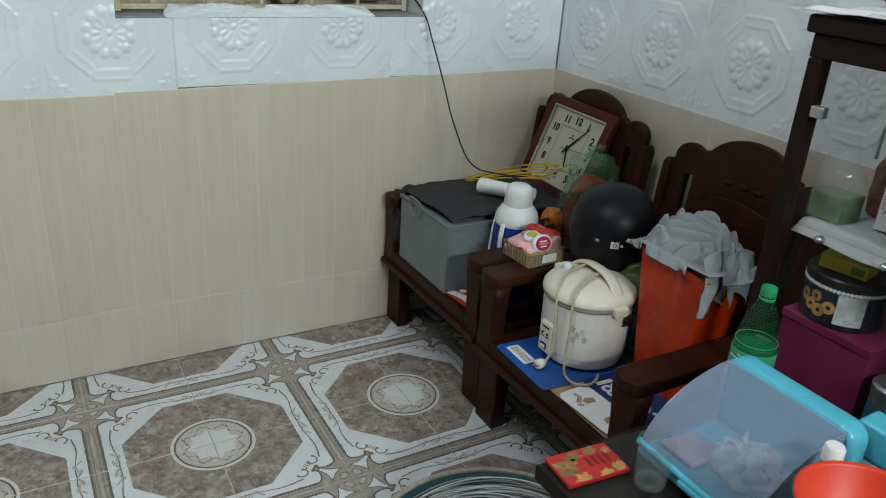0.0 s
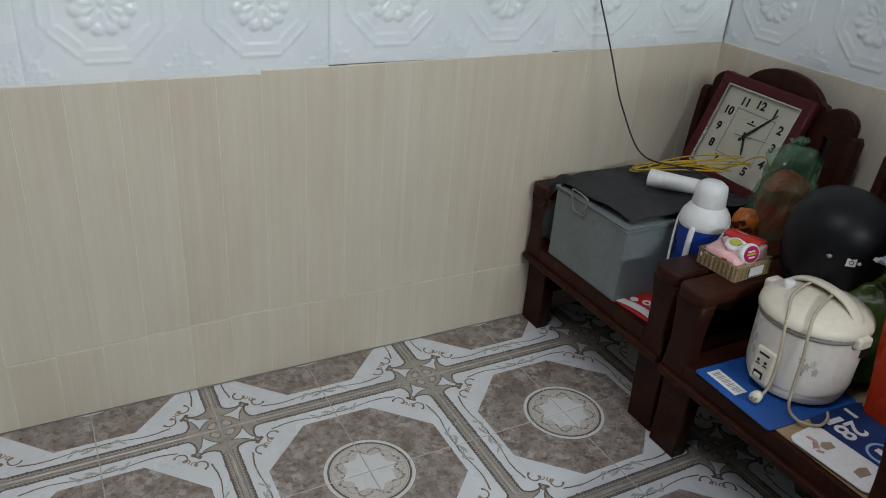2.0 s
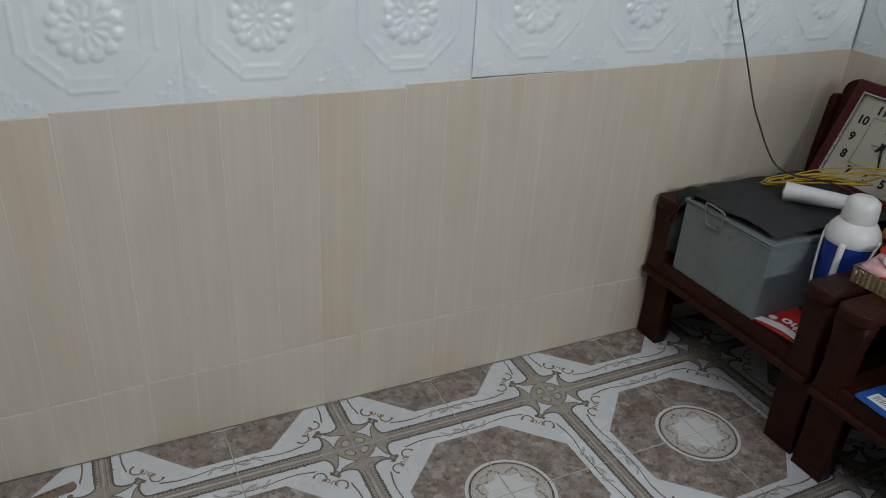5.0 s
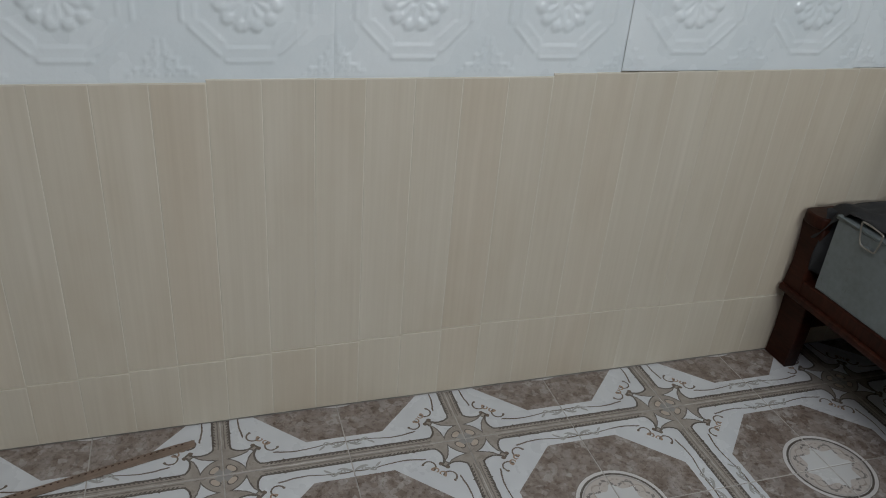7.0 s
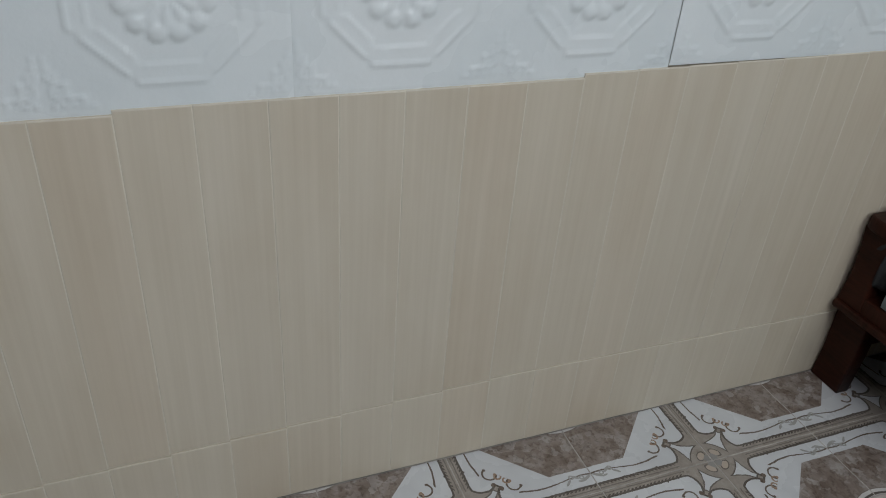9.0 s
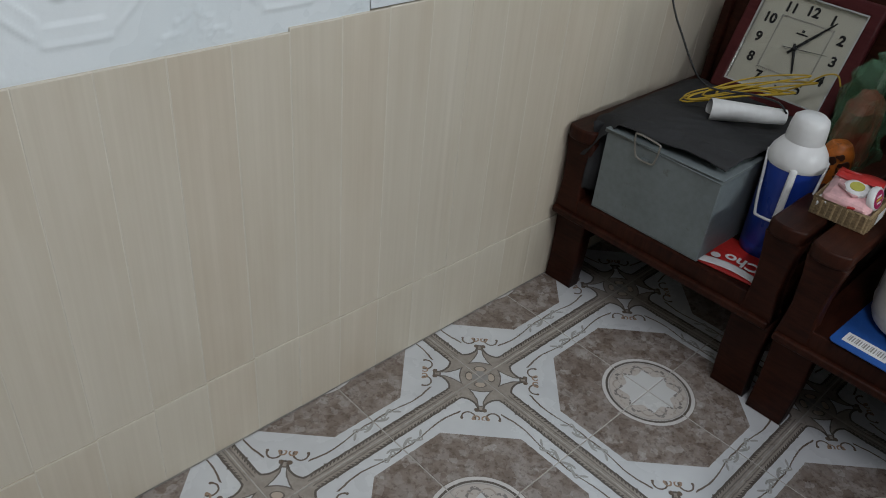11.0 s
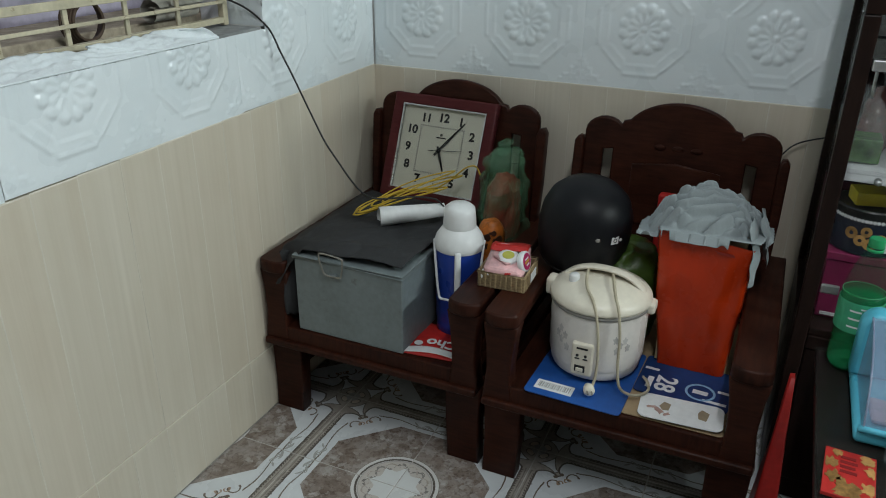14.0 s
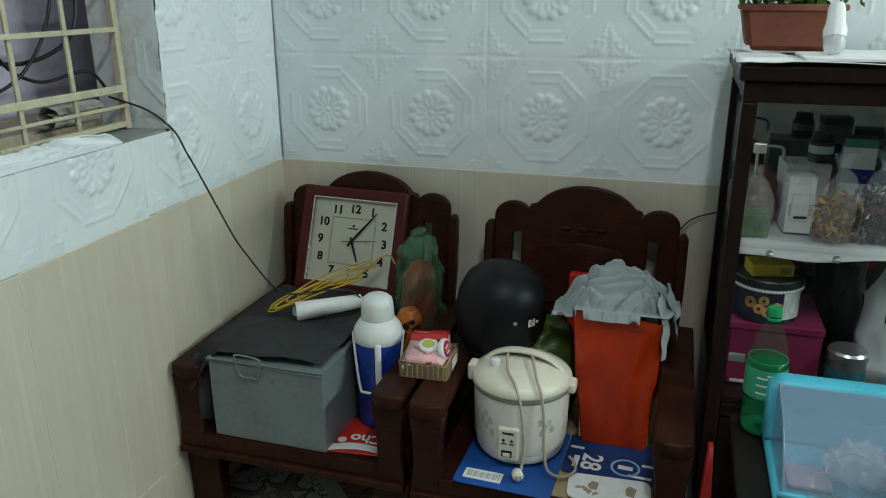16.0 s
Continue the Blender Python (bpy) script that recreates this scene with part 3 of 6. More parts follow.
def bagful(profile, seg=44, scale=22, amount=0.012, seed=0.0, sx=1.0, sy=1.0):
    """A crumpled upright bag from a dense profile."""
    dense = []
    for (r0, h0), (r1, h1) in zip(profile, profile[1:]):
        for k in range(5):
            dense.append((r0 + (r1 - r0) * k / 5, h0 + (h1 - h0) * k / 5))
    dense.append(profile[-1])
    return crumple(lathe(dense, seg, sx, sy), scale, amount, seed)


# ---- window recess: grille, sill and what lies behind ----
win = tagged(new("window_1"), "unglazed window opening with a cream-painted iron grille", "window", kind="structure")
win.location = (0, 0, 0)
wx0, wx1, wz0, wz1 = WIN
part("window_sill", box(wx0, 0.0125, wz0 - 0.012, wx1, 0.2, wz0 + 0.004, 0.002), CEMENT, win, "bare grey cement sill")
part("frame_bar", box(wx1 - 0.03, 0.1, wz0 + 0.006, wx1 - 0.012, 0.118, wz1, 0.002), IRON, win)
part("frame_bar", box(wx0 + 0.012, 0.1, wz0 + 0.006, wx0 + 0.03, 0.118, wz1, 0.002), IRON, win)
part("frame_bar", box(wx0 + 0.03, 0.1, wz0 + 0.012, wx1 - 0.03, 0.118, wz0 + 0.026, 0.002), IRON, win)
for k, (za, hh) in enumerate(((1.158, 0.008), (1.196, 0.018), (1.34, 0.012), (1.48, 0.012), (1.62, 0.012), (1.76, 0.012), (1.9, 0.012), (2.04, 0.012))):
    part("grille_bar", box(wx0 + 0.03, 0.094, za, wx1 - 0.03, 0.101, za + hh, 0.0015), IRON, win)
for k in range(8):
    xx = wx1 - 0.19 - 0.16 * k
    if xx > wx0 + 0.05:
        part("grille_bar", box(xx - 0.006, 0.101, wz0 + 0.026, xx + 0.006, 0.108, wz1, 0.0015), IRON, win)


def ragged(u, v):
    x = -1.375 + 0.60 * u + 0.03 * math.sin(v * 3 + 1) * (1 if u > 0.5 else -0.5)
    reach = 0.100 * (0.72 + 0.28 * math.sin(2.2 + 4.5 * u) + 0.12 * noise.noise(Vector((u * 9, 2, 0)))) * min(1.0, 6 * (1 - u) + 0.15)
    y = 0.001 + v * reach
    z = 1.1000 + 0.026 * v ** 1.4 + 0.014 * noise.noise(Vector((u * 6, v * 2.0, 4))) * v + 0.008 * abs(noise.noise(Vector((u * 17, v * 4.0, 9)))) * min(1.0, v * 3)
    return (x, y, z)


solo("foam_offcut", sheet(ragged, 120, 22, 0.003, "foam_offcut"), TORNFOAM, "torn strip of white wall foam on the window sill", "foam strip")
solo("backdrop_wall", box(-2.4, 0.42, 0.9, 0.3, 0.46, 2.6), LAVENDER, "pale lavender wall beyond the window grille", "wall", kind="structure")
solo("outer_ledge", box(wx0 - 0.3, 0.202, 1.02, wx1 + 0.3, 0.418, 1.125, 0.004), plain("dusty_plank", (0.42, 0.36, 0.27), 0.8, vary=0.25), "dusty wooden ledge outside the window grille", "ledge", kind="structure")


def cloth_roll(u, v):
    a = u * 9.0
    r = 0.010 + 0.0030 * a + wobble((u * 20, v * 3, 0), 1, 0.003)
    return (-0.80 + 0.15 * v, 0.155 + r * math.cos(a), 1.152 + r * math.sin(a) * 0.9)


solo("rolled_rag", sheet(cloth_roll, 70, 14, 0.0, "rolled_rag"), plain("dirty_rag", (0.42, 0.40, 0.35), 0.9, vary=0.2), "dirty off-white rag rolled up behind the window grille", "rag")
for k, (pts, r) in enumerate((
        ([(-1.0, 0.16, 1.6), (-0.93, 0.15, 1.33), (-0.80, 0.17, 1.24), (-0.66, 0.15, 1.25), (-0.60, 0.14, 1.19)], 0.004),
        ([(-0.70, 0.17, 1.7), (-0.74, 0.15, 1.42), (-0.86, 0.15, 1.26), (-1.02, 0.17, 1.22), (-1.2, 0.17, 1.27)], 0.004),
        ([(-0.62, 0.15, 1.7), (-0.64, 0.16, 1.5), (-0.70, 0.15, 1.33), (-0.9, 0.17, 1.29), (-1.1, 0.15, 1.45)], 0.005))):
    solo("black_cable", tube(pts, r, 8, 10), BLACKP, "black cable looped behind the window grille", "cable", smooth=True, group="cables behind the grille")
bm = bmesh.new()
for k in range(5):
    ring = [(-0.985 + (0.040 + 0.003 * k) * math.cos(a), 0.15 + 0.006 * k, 1.156 + (0.040 + 0.003 * k) * math.sin(a)) for a in np.linspace(0, math.tau, 25)[:-1]]
    tube(ring, 0.004, 6, 1, True, bm)
solo("coiled_cord", bm, plain("brown_cord", (0.09, 0.06, 0.04), 0.7), "brown cord wound into a coil behind the window grille", "cord", smooth=True)

solo("black_wire", tube([(-0.62, 0.13, 1.185), (-0.585, 0.05, 1.15), (-0.568, -0.008, 1.100), (-0.555, -0.032, 1.038), (-0.544, -0.056, 0.978), (-0.528, -0.088, 0.890), (-0.518, -0.126, 0.803), (-0.512, -0.160, 0.750), (-0.503, -0.196, 0.695), (-0.486, -0.224, 0.655), (-0.455, -0.255, 0.6335), (-0.40, -0.325, 0.632), (-0.365, -0.385, 0.624), (-0.352, -0.41, 0.600)], 0.0026, 8, 10), BLACKP, "thin black wire hanging from the window down to the armchair", "wire", smooth=True)
solo("wall_wire", tube([(-0.04, -1.245, 0.74), (-0.022, -1.275, 0.79), (-0.018, -1.31, 0.818), (-0.018, -1.38, 0.842)], 0.0022, 8, 8), BLACKP, "thin black wire running behind the armchair to the cabinet", "wire", smooth=True)

# ---- on the armchair beside the window wall ----
bx = thing("metal_box", "grey painted sheet-metal box under a dark cloth, on the armchair", "metal box", (-0.685, -0.28, 0.303))
for nm, a in (("bottom", (0, -0.162, 0, 0.33, 0.162, 0.004)), ("front_panel", (0, -0.162, 0.0045, 0.004, 0.162, 0.226)), ("back_panel", (0.326, -0.162, 0.0045, 0.33, 0.162, 0.226)), ("side_panel", (0.0045, -0.162, 0.0045, 0.3255, -0.158, 0.226)), ("side_panel", (0.0045, 0.158, 0.0045, 0.3255, 0.162, 0.226))):
    part(nm, box(*a, 0.0012, 1), STEEL, bx)
part("rim", tube([(-0.002, -0.164, 0.222), (-0.002, 0.164, 0.222), (0.332, 0.164, 0.222), (0.332, -0.164, 0.222)], 0.0045, 8, 1, True), STEEL, bx, smooth=True)
part("lid", box(-0.006, -0.166, 0.2265, 0.336, 0.166, 0.230, 0.0015), STEEL, bx)
part("handle", tube([(-0.008, 0.055, 0.19), (-0.010, 0.066, 0.20), (-0.014, 0.074, 0.245), (-0.012, 0.066, 0.254), (-0.012, 0.012, 0.250), (-0.012, 0.004, 0.24), (-0.009, 0.012, 0.197), (-0.008, 0.022, 0.19)], 0.0026, 8, 6, True), WIRE, bx, "bent wire handle", smooth=True)
part("handle_lug", box(-0.009, 0.026, 0.184, -0.001, 0.05, 0.196, 0.003), STEEL, bx)


def dark_cloth(u, v):
    x = -0.682 + 0.47 * u + 0.022 * max(0.0, v - 0.35) * (1 - u)
    y = -0.062 - 0.372 * v - 0.05 * u * (v - 0.4)
    z = 0.5475 + 0.016 * math.exp(-((u - 0.3) / 0.25) ** 2) * (0.4 + 0.6 * math.sin(v * 3)) + 0.010 * noise.noise(Vector((u * 3.1, v * 3.3, 1))) + 0.010 * abs(noise.noise(Vector((u * 5 + v * 2, v * 6 - u * 3, 3)))) + 0.004 * abs(noise.noise(Vector((u * 13 - v * 5, v * 11, 8))))
    z += 0.006 * math.exp(-((u - 0.06 - 0.10 * v) / 0.03) ** 2)
    left = max(0.0, (0.22 - v) / 0.22)
    front = max(0.0, (0.06 - u) / 0.06)
    z -= front * left * 0.11
    x -= front * left * 0.02
    z -= max(0.0, (0.12 - v) / 0.12) * 0.022
    z = max(z, 0.507 if v < 0.1 and u > 0.06 else (0.5385 if v > 0.22 else 0.44))
    return (x, y, z)


solo("cloth_corner", sheet(lambda u, v: (-0.692 + 0.05 * u + 0.006 * math.sin(v * 7), -0.076 - 0.030 * u - 0.008 * math.sin(v * 3.0), 0.534 - 0.20 * v + 0.004 * math.sin(u * 9)), 10, 24, 0.002, "cloth_corner"), FABRIC, "corner of the dark cloth hanging beside the metal box", "cloth")
solo("dark_cloth", sheet(dark_cloth, 70, 60, 0.003, "dark_cloth"), FABRIC, "dark grey cloth spread over the metal box", "cloth")

# wall clock leaning on the chair's back
ck = new("wall_clock")
tagged(ck, "square maroon-framed wall clock leaning on the armchair's back", "clock")
lean = radians(21.5)
right, up = Vector((0, -1, 0)), Vector((math.sin(lean), 0, math.cos(lean)))
outv = right.cross(up)
basis = Matrix(((right.x, up.x, outv.x, 0), (right.y, up.y, outv.y, 0), (right.z, up.z, outv.z, 0), (0, 0, 0, 1)))
ck.matrix_basis = Matrix.Translation((-0.142, -0.297, 0.692)) @ basis @ pose(0, 0, 0, 0, 0, -1.2)
W, HH = 0.172, 0.165
ring_frame = plate([[(-W, -HH), (W, -HH), (W, HH), (-W, HH)], [(-W + 0.034, -HH + 0.034), (-W + 0.034, HH - 0.034), (W - 0.034, HH - 0.034), (W - 0.034, -HH + 0.034)]], 0.034, 0.006)
part("case", ring_frame, MAROON, ck)
part("trim", plate([[(-W + 0.031, -HH + 0.031), (W - 0.031, -HH + 0.031), (W - 0.031, HH - 0.031), (-W + 0.031, HH - 0.031)], [(-W + 0.037, -HH + 0.037), (-W + 0.037, HH - 0.037), (W - 0.037, HH - 0.037), (W - 0.037, -HH + 0.037)]], 0.012, 0.001), SILVER, ck, at=pose(0, 0, 0.008))
dial = part("dial", box(-W + 0.03, -HH + 0.03, -0.01, W - 0.03, HH - 0.03, 0.0), DIAL, ck)
for n in range(1, 13):
    a = math.tau * n / 12
    k = 0.108 / max(abs(math.sin(a)), abs(math.cos(a)))
    k = min(k, 0.118)
    part("numeral", lettering(str(n), 0.036, bold=0.0014), INK, dial, at=pose(k * math.sin(a) * 0.99, k * math.cos(a) * 0.93, 0.0008))
for s in (1, -1):
    for q in range(2):
        bmk = bmesh.new()
        for k in range(26):
            c = -0.072 + 0.144 * k / 25
            if q == 0:
                box(c - 0.0016, s * 0.072 - 0.0022, 0.0003, c + 0.0016, s * 0.072 + 0.0022, 0.0009, bm=bmk)
            else:
                box(s * 0.072 - 0.0022, c - 0.0016, 0.0003, s * 0.072 + 0.0022, c + 0.0016, 0.0009, bm=bmk)
        part("minute_track", bmk, GREYP, dial)
part("print_bar", box(-0.016, 0.038, 0.0003, 0.016, 0.042, 0.0008), INK, dial)
part("print_bar", box(-0.004, 0.045, 0.0003, 0.004, 0.052, 0.0008), INK, dial)


def clock_hand(name, angle, length, tail, w0, w1, z):
    pts = [(-w0, -tail), (w0, -tail), (w0 * 1.2, length * 0.25), (w1, length), (-w1, length), (-w0 * 1.2, length * 0.25)]
    part(name, plate([pts], 0.0012, 0.0002), INK, ck, at=pose(0, 0, z, 0, 0, -angle))


clock_hand("hour_pointer", 158, 0.066, 0.014, 0.0034, 0.0022, 0.0035)
clock_hand("minute_pointer", 38, 0.118, 0.020, 0.0036, 0.0018, 0.0052)
clock_hand("second_pointer", 84, 0.088, 0.034, 0.0009, 0.0005, 0.0066)
part("hub", lathe([(0.006, 0), (0.006, 0.007), (0, 0.0085)], 16), INK, ck, smooth=True)
part("glass", box(-W + 0.033, -HH + 0.033, 0.0095, W - 0.033, HH - 0.033, 0.0115), PANE, ck, "clear glass")

# roll of white paper and yellow wire
roll = [(0.027, 0), (0.0285, 0.002), (0.019, 0.19), (0.0178, 0.19), (0.026, 0.004)]
solo("paper_roll", crumple(lathe(roll, 30), 14, 0.004, 2.0), PAPER, "white paper rolled into a loose tube on the cloth", "paper roll", (-0.468, -0.262, 0.585), smooth=True, rx=90, rz=42)
yw = thing("yellow_wire", "bundle of thin yellow wire lying in long loops on the cloth", "wire", (0, 0, 0))
WIRE_L, WIRE_R = Vector((-0.470, -0.178, 0.572)), Vector((-0.238, -0.418, 0.630))
for k in range(5):
    left = WIRE_L.lerp(WIRE_R, (0.0, 0.05, 0.02, 0.16, 0.26)[k])
    right = WIRE_L.lerp(WIRE_R, (0.86, 1.0, 0.78, 0.93, 0.72)[k]) + Vector((0, 0, (0.0, 0.02, -0.008, 0.034, -0.01)[k]))
    wide = (0.026, 0.020, 0.031, 0.024, 0.016)[k]
    pts = []
    for a in np.linspace(0, math.tau, 15)[:-1]:
        f = (1 - math.cos(a)) / 2
        c = left.lerp(right, f)
        w_ = wide * math.sin(a) * (1.15 - 0.7 * f)
        pts.append((c.x + 0.70 * w_, c.y + 0.68 * w_, c.z + 0.006 + 0.0035 * k + 0.012 * math.sin(math.pi * f) + 0.14 * w_))
    line = smooth_line(pts + [pts[0]], 3)[:-1]
    part("loop", tube(line, 0.0023, 6, 1, True), YELLOW, yw, smooth=True)
part("loose_end", tube([(-0.30, -0.335, 0.612), (-0.262, -0.385, 0.645), (-0.235, -0.425, 0.682), (-0.222, -0.452, 0.688), (-0.225, -0.470, 0.665)], 0.0023, 6, 8), YELLOW, yw, smooth=True)

# vacuum flask
th = thing("vacuum_flask", "blue vacuum flask with white cup lid on the armchair", "thermos", (-0.486, -0.516, 0.302), rz=20)
part("body", lathe([(0, 0), (0.056, 0), (0.060, 0.006), (0.0605, 0.03), (0.0590, 0.035), (0.0610, 0.04), (0.0650, 0.240), (0.0625, 0.262)], 44), BLUE, th, angle=40)
part("shoulder", lathe([(0.0655, 0.248), (0.0680, 0.254), (0.0680, 0.266), (0.0625, 0.284), (0.050, 0.302), (0.043, 0.308), (0.040, 0.312)], 44), WHITE, th, "white plastic collar", smooth=True)
part("cup_lid", lathe([(0.0425, 0.306), (0.0445, 0.314), (0.0425, 0.346), (0.0395, 0.362), (0.028, 0.371), (0, 0.373)], 40), WHITE, th, smooth=True)
part("carrying_loop", tube([(0.0, 0.067, 0.268), (-0.030, 0.063, 0.235), (-0.062, 0.051, 0.140), (-0.074, 0.036, 0.124), (-0.075, -0.036, 0.122), (-0.062, -0.051, 0.138), (-0.030, -0.063, 0.235), (0.0, -0.067, 0.268)], 0.0036, 8, 6), WHITE, th, smooth=True)
part("grip", tube([(-0.062, 0.0, 0.256), (-0.071, 0.0, 0.250), (-0.078, 0.0, 0.21), (-0.078, 0.0, 0.15), (-0.071, 0.0, 0.108), (-0.060, 0, 0.100)], 0.0085, 10, 6, flat=0.5), WHITE, th, "white plastic grip", smooth=True)

pk = thing("snack_packet", "flat red and white snack packet lying on the chair seat", "packet", (-0.585, -0.508, 0.3015), rz=-84)
part("film", sheet(lambda u, v: (-0.08 + 0.16 * u, -0.085 + 0.17 * v, 0.004 + 0.003 * math.sin(u * 5) * math.sin(v * 4)), 16, 16, 0.003), RED, pk)
part("white_band", sheet(lambda u, v: (-0.08 + 0.16 * u, -0.0855 + 0.028 * v + 0.016 * math.sin(u * 3.1), 0.0065 + 0.003 * math.sin(u * 5) * math.sin(v * 0.6)), 16, 6, 0.001), PRINTW, pk)
part("word", lettering("Cho", 0.052, bold=0.0012), PRINTW, pk, at=pose(0.012, -0.022, 0.0095, 0, 0, 180))
part("dot", lathe([(0.012, 0), (0.012, 0.0006), (0, 0.0006)], 20), PRINTW, pk, at=pose(-0.052, -0.035, 0.0088))

jr = thing("snack_jar", "tall brown snack jar with an orange patterned wrapper", "jar", (-0.392, -0.572, 0.302))
part("body", lathe([(0, 0), (0.033, 0), (0.036, 0.01), (0.036, 0.235), (0.033, 0.242)], 30), KRAFT, jr, smooth=True)
part("wrapper", bagful([(0.037, 0.19), (0.038, 0.25), (0.034, 0.28), (0.022, 0.298), (0, 0.302)], 30, 30, 0.003), ORANGE, jr, "orange wrapper with dark blotches", smooth=True)

for turn_, high_, rr_ in ((178, 0.262, 0.012), (206, 0.275, 0.009), (196, 0.240, 0.011), (228, 0.255, 0.013), (222, 0.225, 0.010), (170, 0.232, 0.009), (246, 0.238, 0.009)):
    part("brown_print", plate([[(rr_ * (0.75 + 0.3 * math.sin(3 * q)) * math.cos(q), rr_ * 1.2 * math.sin(q)) for q in np.linspace(0, math.tau, 17)[:-1]]], 0.0016, 0.0003), BROWNINK, jr, at=pose(0.0375 * math.cos(radians(turn_)), 0.0375 * math.sin(radians(turn_)), high_, 0, 90, turn_))

gb = thing("green_bag", "knotted green see-through plastic bag with red packets inside", "plastic bag", (-0.232, -0.548, 0.302))
part("film", bagful([(0.05, 0.0), (0.068, 0.05), (0.074, 0.2), (0.076, 0.31), (0.072, 0.36), (0.064, 0.405), (0.050, 0.44), (0.026, 0.460), (0.003, 0.464)], 72, 15, 0.026, 3.0, 1.5, 0.80), GREENFILM, gb, smooth=True)
part("packet", crumple(bagful([(0.03, 0.02), (0.062, 0.05), (0.060, 0.22), (0.056, 0.34), (0.034, 0.375), (0.004, 0.385)], 40, 16, 0.012, 2.0, 1.45, 0.75), 40, 0.003, 1.0), plain("brick_red_packet", (0.25, 0.024, 0.014), 0.45, vary=0.25), gb, "dark red packet")
part("knot", bagful([(0.006, 0.44), (0.018, 0.450), (0.012, 0.460), (0.024, 0.476), (0.014, 0.480)], 30, 30, 0.012, 6.0, 1.6, 0.8), GREENFILM, gb, smooth=True)

# tray across the two arms
tr = thing("woven_tray", "small woven straw tray across the arms of both armchairs", "tray", (-0.527, -0.672, 0.5035), rz=3)
bm = bmesh.new()
for a in ((-0.066, -0.062, 0, 0.066, 0.062, 0.005), (-0.066, -0.062, 0.005, -0.060, 0.062, 0.042), (0.060, -0.062, 0.005, 0.066, 0.062, 0.042), (-0.060, -0.062, 0.005, 0.060, -0.056, 0.042), (-0.060, 0.056, 0.005, 0.060, 0.062, 0.042)):
    box(*a, 0.0015, 1, bm)
part("body", bm, STRAW, tr)
part("rim", tube([(-0.065, -0.061, 0.042), (-0.065, 0.061, 0.042), (0.065, 0.061, 0.042), (0.065, -0.061, 0.042)], 0.004, 8, 1, True), STRAW, tr, smooth=True)
for k in range(9):
    part("rib", box(-0.0685, -0.056 + 0.0135 * k, 0.002, -0.0655, -0.0515 + 0.0135 * k, 0.040, 0.001), STRAW, tr)
for k in range(9):
    part("rib", box(-0.056 + 0.0135 * k, -0.0645, 0.002, -0.0515 + 0.0135 * k, -0.0615, 0.040, 0.001), STRAW, tr)
part("label", box(-0.02, -0.0662, 0.010, 0.03, -0.0646, 0.034), PRINTW, tr)
wp = thing("wipes_pack", "red and pink wet wipes pack in the straw tray", "wipes", (-0.520, -0.668, 0.518), rz=8, ry=-13)
part("pack", crumple(box(-0.062, -0.052, 0, 0.066, 0.050, 0.056, 0.014, 3), 30, 0.007), PINK, wp)
part("red_print", sheet(lambda u, v: (0.012 + 0.056 * u, -0.050 + 0.098 * v, 0.0615 - 0.010 * u * u + 0.003 * math.sin(v * 6) + 0.004 * math.sin(u * 5)), 10, 12, 0.001), RED, wp)
part("lid_ring", lathe([(0.026, 0.052), (0.027, 0.062), (0.018, 0.064), (0, 0.0635)], 30), PRINTW, wp, smooth=True, at=pose(-0.008, -0.004, 0))
part("lid_disc", lathe([(0.0155, 0.064), (0.0155, 0.0655), (0, 0.0658)], 26), LIME, wp, at=pose(-0.008, -0.004, 0))
dc = thing("round_label_tub", "small round tub with a pink label standing in the tray", "tub", (-0.535, -0.716, 0.566), rx=74)
part("tub", lathe([(0, -0.008), (0.030, -0.008), (0.033, -0.004), (0.033, 0.004), (0.030, 0.007), (0, 0.007)], 30, 1.0, 0.8), WHITE, dc, angle=50)
part("label", lathe([(0.026, 0.0072), (0.026, 0.0078), (0, 0.008)], 26, 1.0, 0.8), plain("hot_pink_label", (0.45, 0.02, 0.12), 0.4), dc)
for yy, ww in ((0.007, 0.012), (0.0, 0.016), (-0.008, 0.010)):
    part("print_bar", box(-ww, yy - 0.002, 0.0078, ww, yy + 0.002, 0.0086), YELBOX if yy == 0.0 else PRINTW, dc)
for px, py, pz, a, tilt, mat_, tag in ((-0.566, -0.690, 0.540, 25, 20, RED, "small glossy red sachet in the straw tray"), (-0.570, -0.640, 0.545, -30, -16, PRINTW, "small crumpled white sachet in the straw tray"), (-0.480, -0.640, 0.572, 10, 24, RED, "small glossy red sachet in the straw tray"), (-0.548, -0.668, 0.568, 60, -8, PINK, "small pink sachet in the straw tray")):
    solo("sachet", crumple(box(-0.024, -0.016, -0.004, 0.024, 0.016, 0.004, 0.003, 2), 40, 0.006, px * 30), mat_, tag, "sachet", (px, py, pz), rz=a, ry=tilt, group="sachets in the tray", smooth=True)
for k, (px, py, a) in enumerate(((-0.572, -0.70, 30), (-0.575, -0.655, -15), (-0.578, -0.63, 55))):
    solo("small_tube", lathe([(0, -0.02), (0.008, -0.02), (0.009, 0.01), (0.005, 0.018), (0, 0.02)], 16), (PRINTW, PINK, WHITE)[k], "small white and pink tube lying in the tray", "tube", (px, py, 0.534), rx=84, rz=a, smooth=True, group="tubes in the tray")

